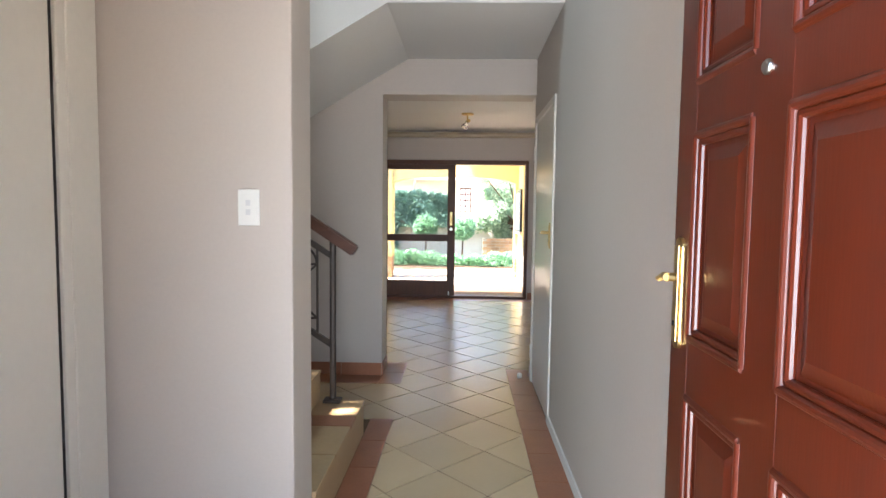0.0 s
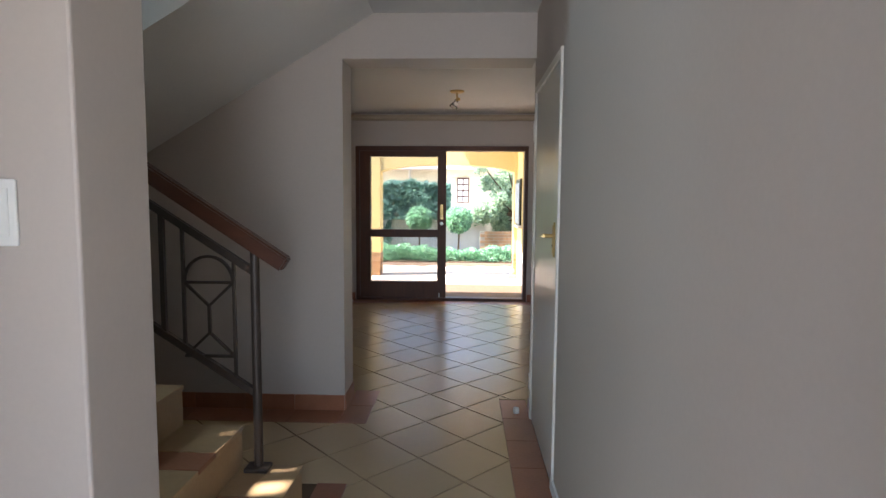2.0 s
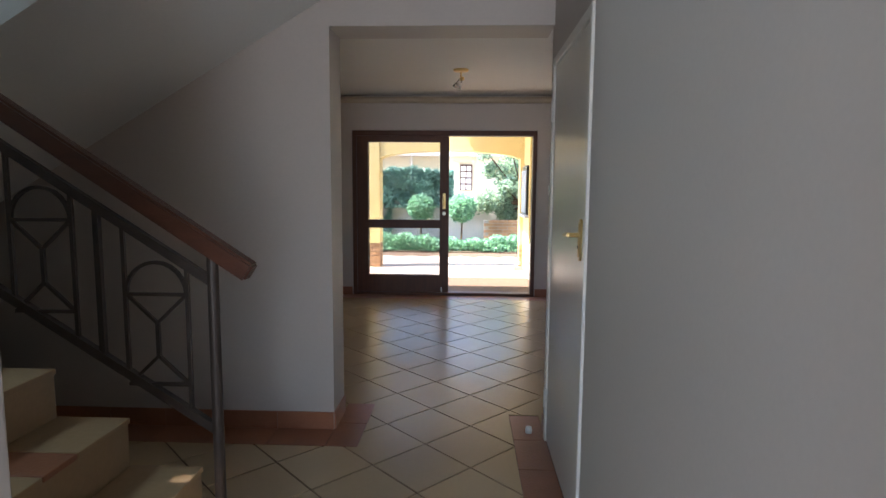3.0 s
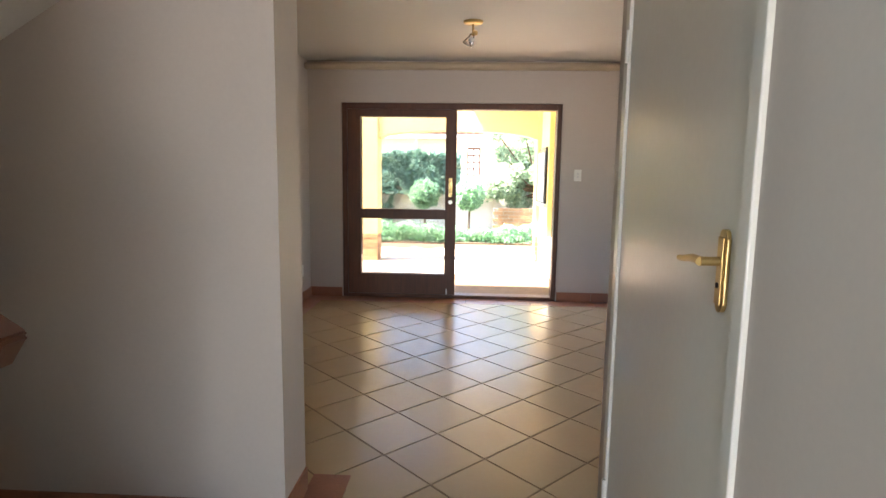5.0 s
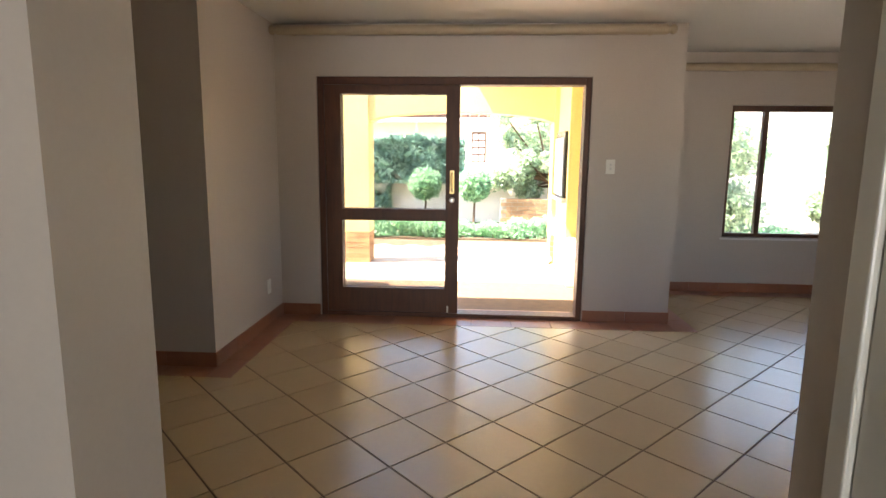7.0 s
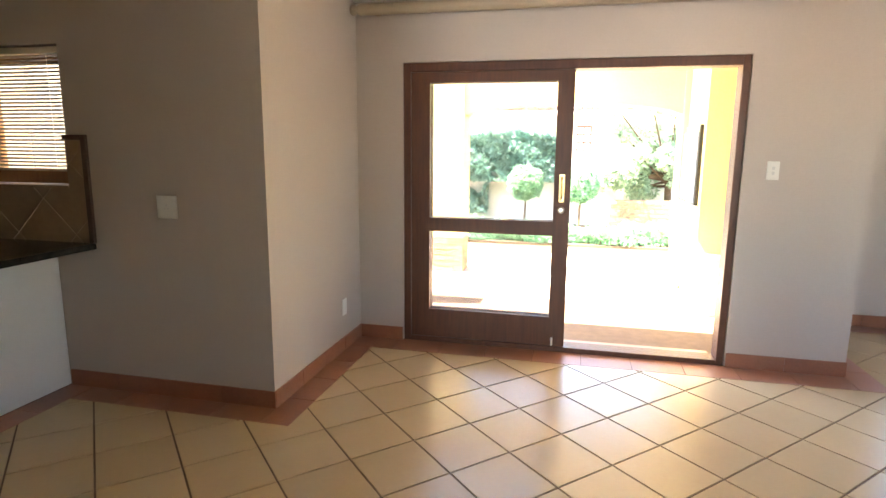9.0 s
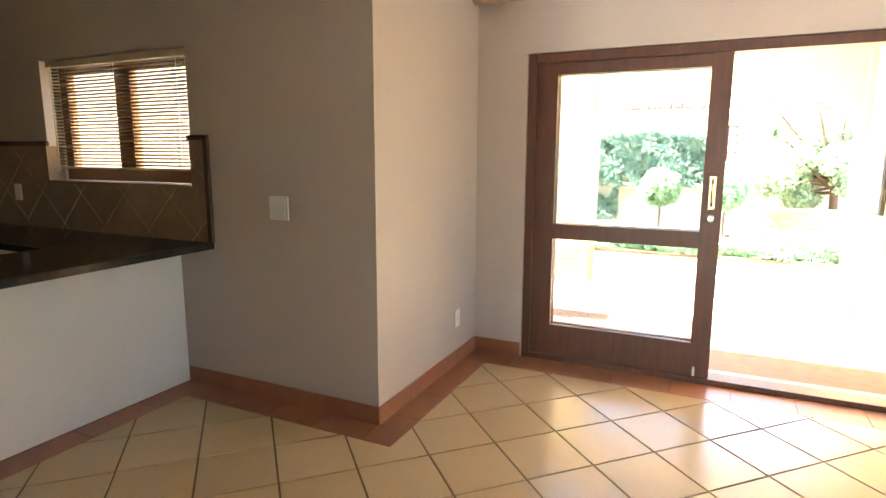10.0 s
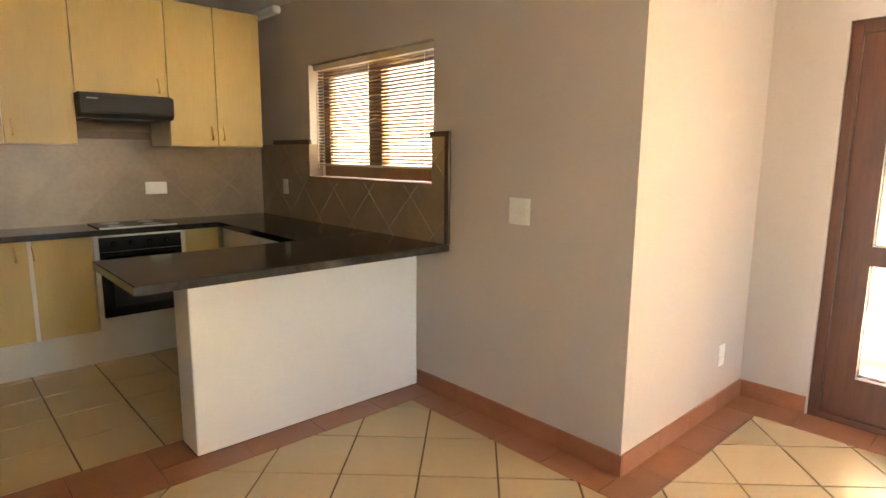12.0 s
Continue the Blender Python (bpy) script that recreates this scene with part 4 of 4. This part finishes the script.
for k in range(14):
    p = (3.6 + rng.uniform(-0.2, 4.2), 13.4 + rng.uniform(-0.5, 1.2), 0.2 + rng.uniform(0, 1.7))
    crowns.append(leaves(1300, 0.06, blob(*p, rng.uniform(0.3, 0.55), 0.9), 40 + k))
vv = np.concatenate([c[0] for c in crowns])
leaf_part("crown", (vv, [(4 * i, 4 * i + 1, 4 * i + 2, 4 * i + 3) for i in range(len(vv) // 4)]), M_TREE, sh)
# neighbour's house
nb = thing("neighbour_house", (0, 22.5, -0.16), "pale neighbouring house with a clay tile roof", "house")
part("wall", boxes((-9, 7, 21.5, 26, -0.16, 2.45)), M_CREAMHOUSE, nb)
part("roof", prism(bmesh.new(), [(-9.5, 2.45), (7.5, 2.45), (7.5, 2.55), (-9.5, 2.55)], 20.9, 26), M_ROOF, nb)
part("gutter", boxes((-9.5, 7.5, 20.8, 20.9, 2.42, 2.54)), M_WHITEWALL, nb)
bm = bmesh.new()
for i in range(64):
    x = -9.4 + i * 0.265
    bar(bm, (x, 20.85, 2.6), (x, 23.6, 4.0), 0.17, 0.06)
part("roof_tiles", bm, M_ROOF, nb)
part("roof_slope", bar(bmesh.new(), (-1, 20.9, 2.56), (-1, 23.6, 3.94), 17, 0.04), M_ROOF, nb)
w = part("window", boxes((0.1, 0.525, 21.44, 21.5, 1.25, 2.15)), M_MEDGE, nb, "brown cottage-pane window")
for i in range(2):
    for j in range(4):
        part("pane", boxes((0.13 + i * 0.195, 0.29 + i * 0.195, 21.43, 21.44, 1.28 + j * 0.215, 1.45 + j * 0.215)), M_WHITEWALL, w)
part("downpipe", rod(bmesh.new(), (-1.6, 21.4, -0.1), (-1.6, 21.4, 2.5), 0.05), M_WHITEWALL, nb)
setting("backdrop_trees", boxes((-60, 60, 70, 71, -1, 3.0)), M_IVY, "distant dark trees", "backdrop")

# ---- skirting and floor borders ----
def skirting(name, x0, y0, x1, y1, side, label="terracotta skirting tiles"):
    """Tiles 0.085 high along a wall face; side is the outward normal."""
    t = thing(name, ((x0 + x1) / 2, (y0 + y1) / 2, 0), label, "skirting", kind="structure")
    L = math.hypot(x1 - x0, y1 - y0)
    n = max(1, round(L / 0.33))
    for i in range(n):
        a, b = i / n + 0.0015 / L, (i + 1) / n - 0.0015 / L
        p, q = (x0 + (x1 - x0) * a, y0 + (y1 - y0) * a), (x0 + (x1 - x0) * b, y0 + (y1 - y0) * b)
        part("tile", boxes((min(p[0], q[0]) + (0 if side[0] >= 0 else -0.009) if x0 == x1 else min(p[0], q[0]), (max(p[0], q[0]) + (0.009 if side[0] > 0 else 0)) if x0 == x1 else max(p[0], q[0]),
                            (min(p[1], q[1]) + (0 if side[1] >= 0 else -0.009)) if y0 == y1 else min(p[1], q[1]), (max(p[1], q[1]) + (0.009 if side[1] > 0 else 0)) if y0 == y1 else max(p[1], q[1]), -0.004, 0.1)), M_TERRA, t)
    return t


for s in ((-2.0, 4.35, -0.364, 4.35, (0, -1)), (-0.364, 4.35, -0.364, 4.617, (1, 0)), (-1.43, 7.1, -1.43, 8.44, (1, 0)), (-2.82, 7.1, -1.421, 7.1, (0, -1)), (-1.42, 8.44, -1.08, 8.44, (0, -1)),
          (1.24, 8.44, 1.975, 8.44, (0, -1)), (1.975, 8.44, 1.975, 9.75, (1, 0)), (1.985, 9.75, 4.5, 9.75, (0, -1)), (-2.8, 4.617, -0.374, 4.617, (0, 1)), (1.04, 4.4, 4.5, 4.4, (0, 1)),
          (0.83, 4.31, 0.83, 4.4, (-1, 0)), (4.5, 4.42, 4.5, 9.74, (-1, 0))):
    skirting("baseboard", *s)

setting("passage_baseboard", boxes((0.82, 0.83, 1.1, 3.35, 0, 0.06)), M_WHITEWALL, "low painted skirting along the passage", "baseboard")

borders = thing("floor_border", (0, 5, 0), "terracotta border tiles round the floor edges", "floor tiles", kind="structure")


def border(x0, x1, y0, y1):
    along_x = (x1 - x0) > (y1 - y0)
    L = (x1 - x0) if along_x else (y1 - y0)
    n = max(1, round(L / 0.34))
    for i in range(n):
        a, b = i / n, (i + 1) / n
        r = (x0 + (x1 - x0) * a + 0.002, x0 + (x1 - x0) * b - 0.002, y0 + 0.002, y1 - 0.002) if along_x else (x0 + 0.002, x1 - 0.002, y0 + (y1 - y0) * a + 0.002, y0 + (y1 - y0) * b - 0.002)
        part("tile", boxes((*r, -0.012, 0.0005)), M_TERRA, borders)


for b in ((0.65, 0.83, 0.25, 4.6), (-0.297, -0.15, 2.0, 3.39), (-2.3, -0.364, 4.13, 4.35), (-0.364, -0.19, 4.13, 4.74), (-1.43, -1.255, 6.92, 8.21), (-2.66, -1.43, 6.92, 7.1), (-1.43, 1.975, 8.21, 8.45),
          (-2.83, -2.66, 5.6, 7.1), (-3.05, -2.66, 4.62, 5.6), (1.975, 2.16, 8.21, 9.56), (1.975, 4.5, 9.56, 9.75), (-3.05, -2.83, 5.6, 5.77)):
    border(*b)

# ---- floor tiles: diamonds in living room and passage, straight grid in the kitchen ----
S, SB = 0.244, 0.25  # half diagonals of a tile across and along the passage
tiles = thing("floor_tiles", (0, 5, 0), "cream ceramic floor tiles laid diagonally", "floor tiles", kind="structure")
g = 0.0045
tile_mesh = bpy.data.meshes.new("tile")
tb = bmesh.new()
e, eb = S - g * 1.414, SB - g * 1.414
vt = [tb.verts.new(((e - 0.003) * x, (eb - 0.003) * y, 0)) for x, y in ((-1, 0), (0, -1), (1, 0), (0, 1))]
vm = [tb.verts.new((e * x, eb * y, -0.0015)) for x, y in ((-1, 0), (0, -1), (1, 0), (0, 1))]
vb = [tb.verts.new((e * x, eb * y, -0.012)) for x, y in ((-1, 0), (0, -1), (1, 0), (0, 1))]
tb.faces.new(vt)
for i in range(4):
    tb.faces.new((vt[i], vm[i], vm[(i + 1) % 4], vt[(i + 1) % 4]))
    tb.faces.new((vm[i], vb[i], vb[(i + 1) % 4], vm[(i + 1) % 4]))
bmesh.ops.recalc_face_normals(tb, faces=tb.faces)
tb.to_mesh(tile_mesh)
tb.free()
tile_mesh.materials.append(M_TILE)
regions = [(-0.15, 0.65, 0.2, 3.39), (-2.3, 0.65, 3.39, 4.13), (-0.19, 0.65, 4.13, 4.62), (-0.19, 0.83, 4.62, 4.74), (-2.66, -0.19, 4.74, 6.92), (-0.19, 4.5, 4.74, 6.92), (-1.255, 4.5, 6.92, 8.21), (2.16, 4.5, 8.21, 9.56), (0.83, 4.5, 4.41, 4.74), (-2.66, -0.19, 4.62, 4.74), (-0.99, -0.15, 0.2, 1.78)]
rest = bmesh.new()
count = 0
area_full = 2 * e * eb


def area_of(p):
    return 0.5 * abs(sum(u[0] * w[1] - w[0] * u[1] for u, w in zip(p, p[1:] + p[:1])))


for a in range(-16, 20):
    for b in range(-24, 20):
        if (a + b) % 2 == 0:
            continue
        cx, cy = 0.414 + S * a, 5.438 + SB * b
        dia = [(cx - e, cy), (cx, cy - eb), (cx + e, cy), (cx, cy + eb)]
        pieces = [p for p in (clip_poly(dia, *r) for r in regions) if p]
        if not pieces:
            continue
        if sum(area_of(p) for p in pieces) > 0.998 * area_full and -2.7 < cx < 2.6 and count < 300:
            o = new("tile", tile_mesh)
            o.parent = tiles
            o.location = (cx, cy - 5, random.uniform(-0.0006, 0))
            o.rotation_euler = (random.uniform(-0.0012, 0.0012), random.uniform(-0.0012, 0.0012), 0)
            count += 1
        else:
            for p in pieces:
                slab(rest, [(x, y, -0.0002) for x, y in p], (0, 0, -0.011))
for i in range(6):
    for j in range(8):
        kx, ky = -3.055 - 0.348 * i, 6.732 - 0.348 * j
        p = clip_poly([(kx - 0.339, ky - 0.339), (kx, ky - 0.339), (kx, ky), (kx - 0.339, ky)], -4.499, -3.05, 4.62, 6.629)
        if p:
            slab(rest, [(x, y, -0.0002) for x, y in p], (0, 0, -0.011))
bmesh.ops.recalc_face_normals(rest, faces=rest.faces)
tagged(part("cut_tiles", rest, M_TILE, tiles), kind="stuff")
pt = bmesh.new()
for a in range(-22, 22):
    for b in range(-4, 14):
        if (a + b) % 2:
            continue
        cx, cy = S * a, 9.4 + S * b
        ee = S - g * 1.5
        for r in ((-4.8, 1.62, 8.705, 13.4), (1.62, 4.7, 11.45, 13.4)):
            p = clip_poly([(cx - ee, cy), (cx, cy - ee), (cx + ee, cy), (cx, cy + ee)], *r)
            if p:
                slab(pt, [(x, y, -0.02) for x, y in p], (0, 0, -0.006))
bmesh.ops.recalc_face_normals(pt, faces=pt.faces)
tagged(part("patio_tiles", pt, M_PATIO), "pale diagonal patio paving tiles", "patio tiles", kind="stuff")
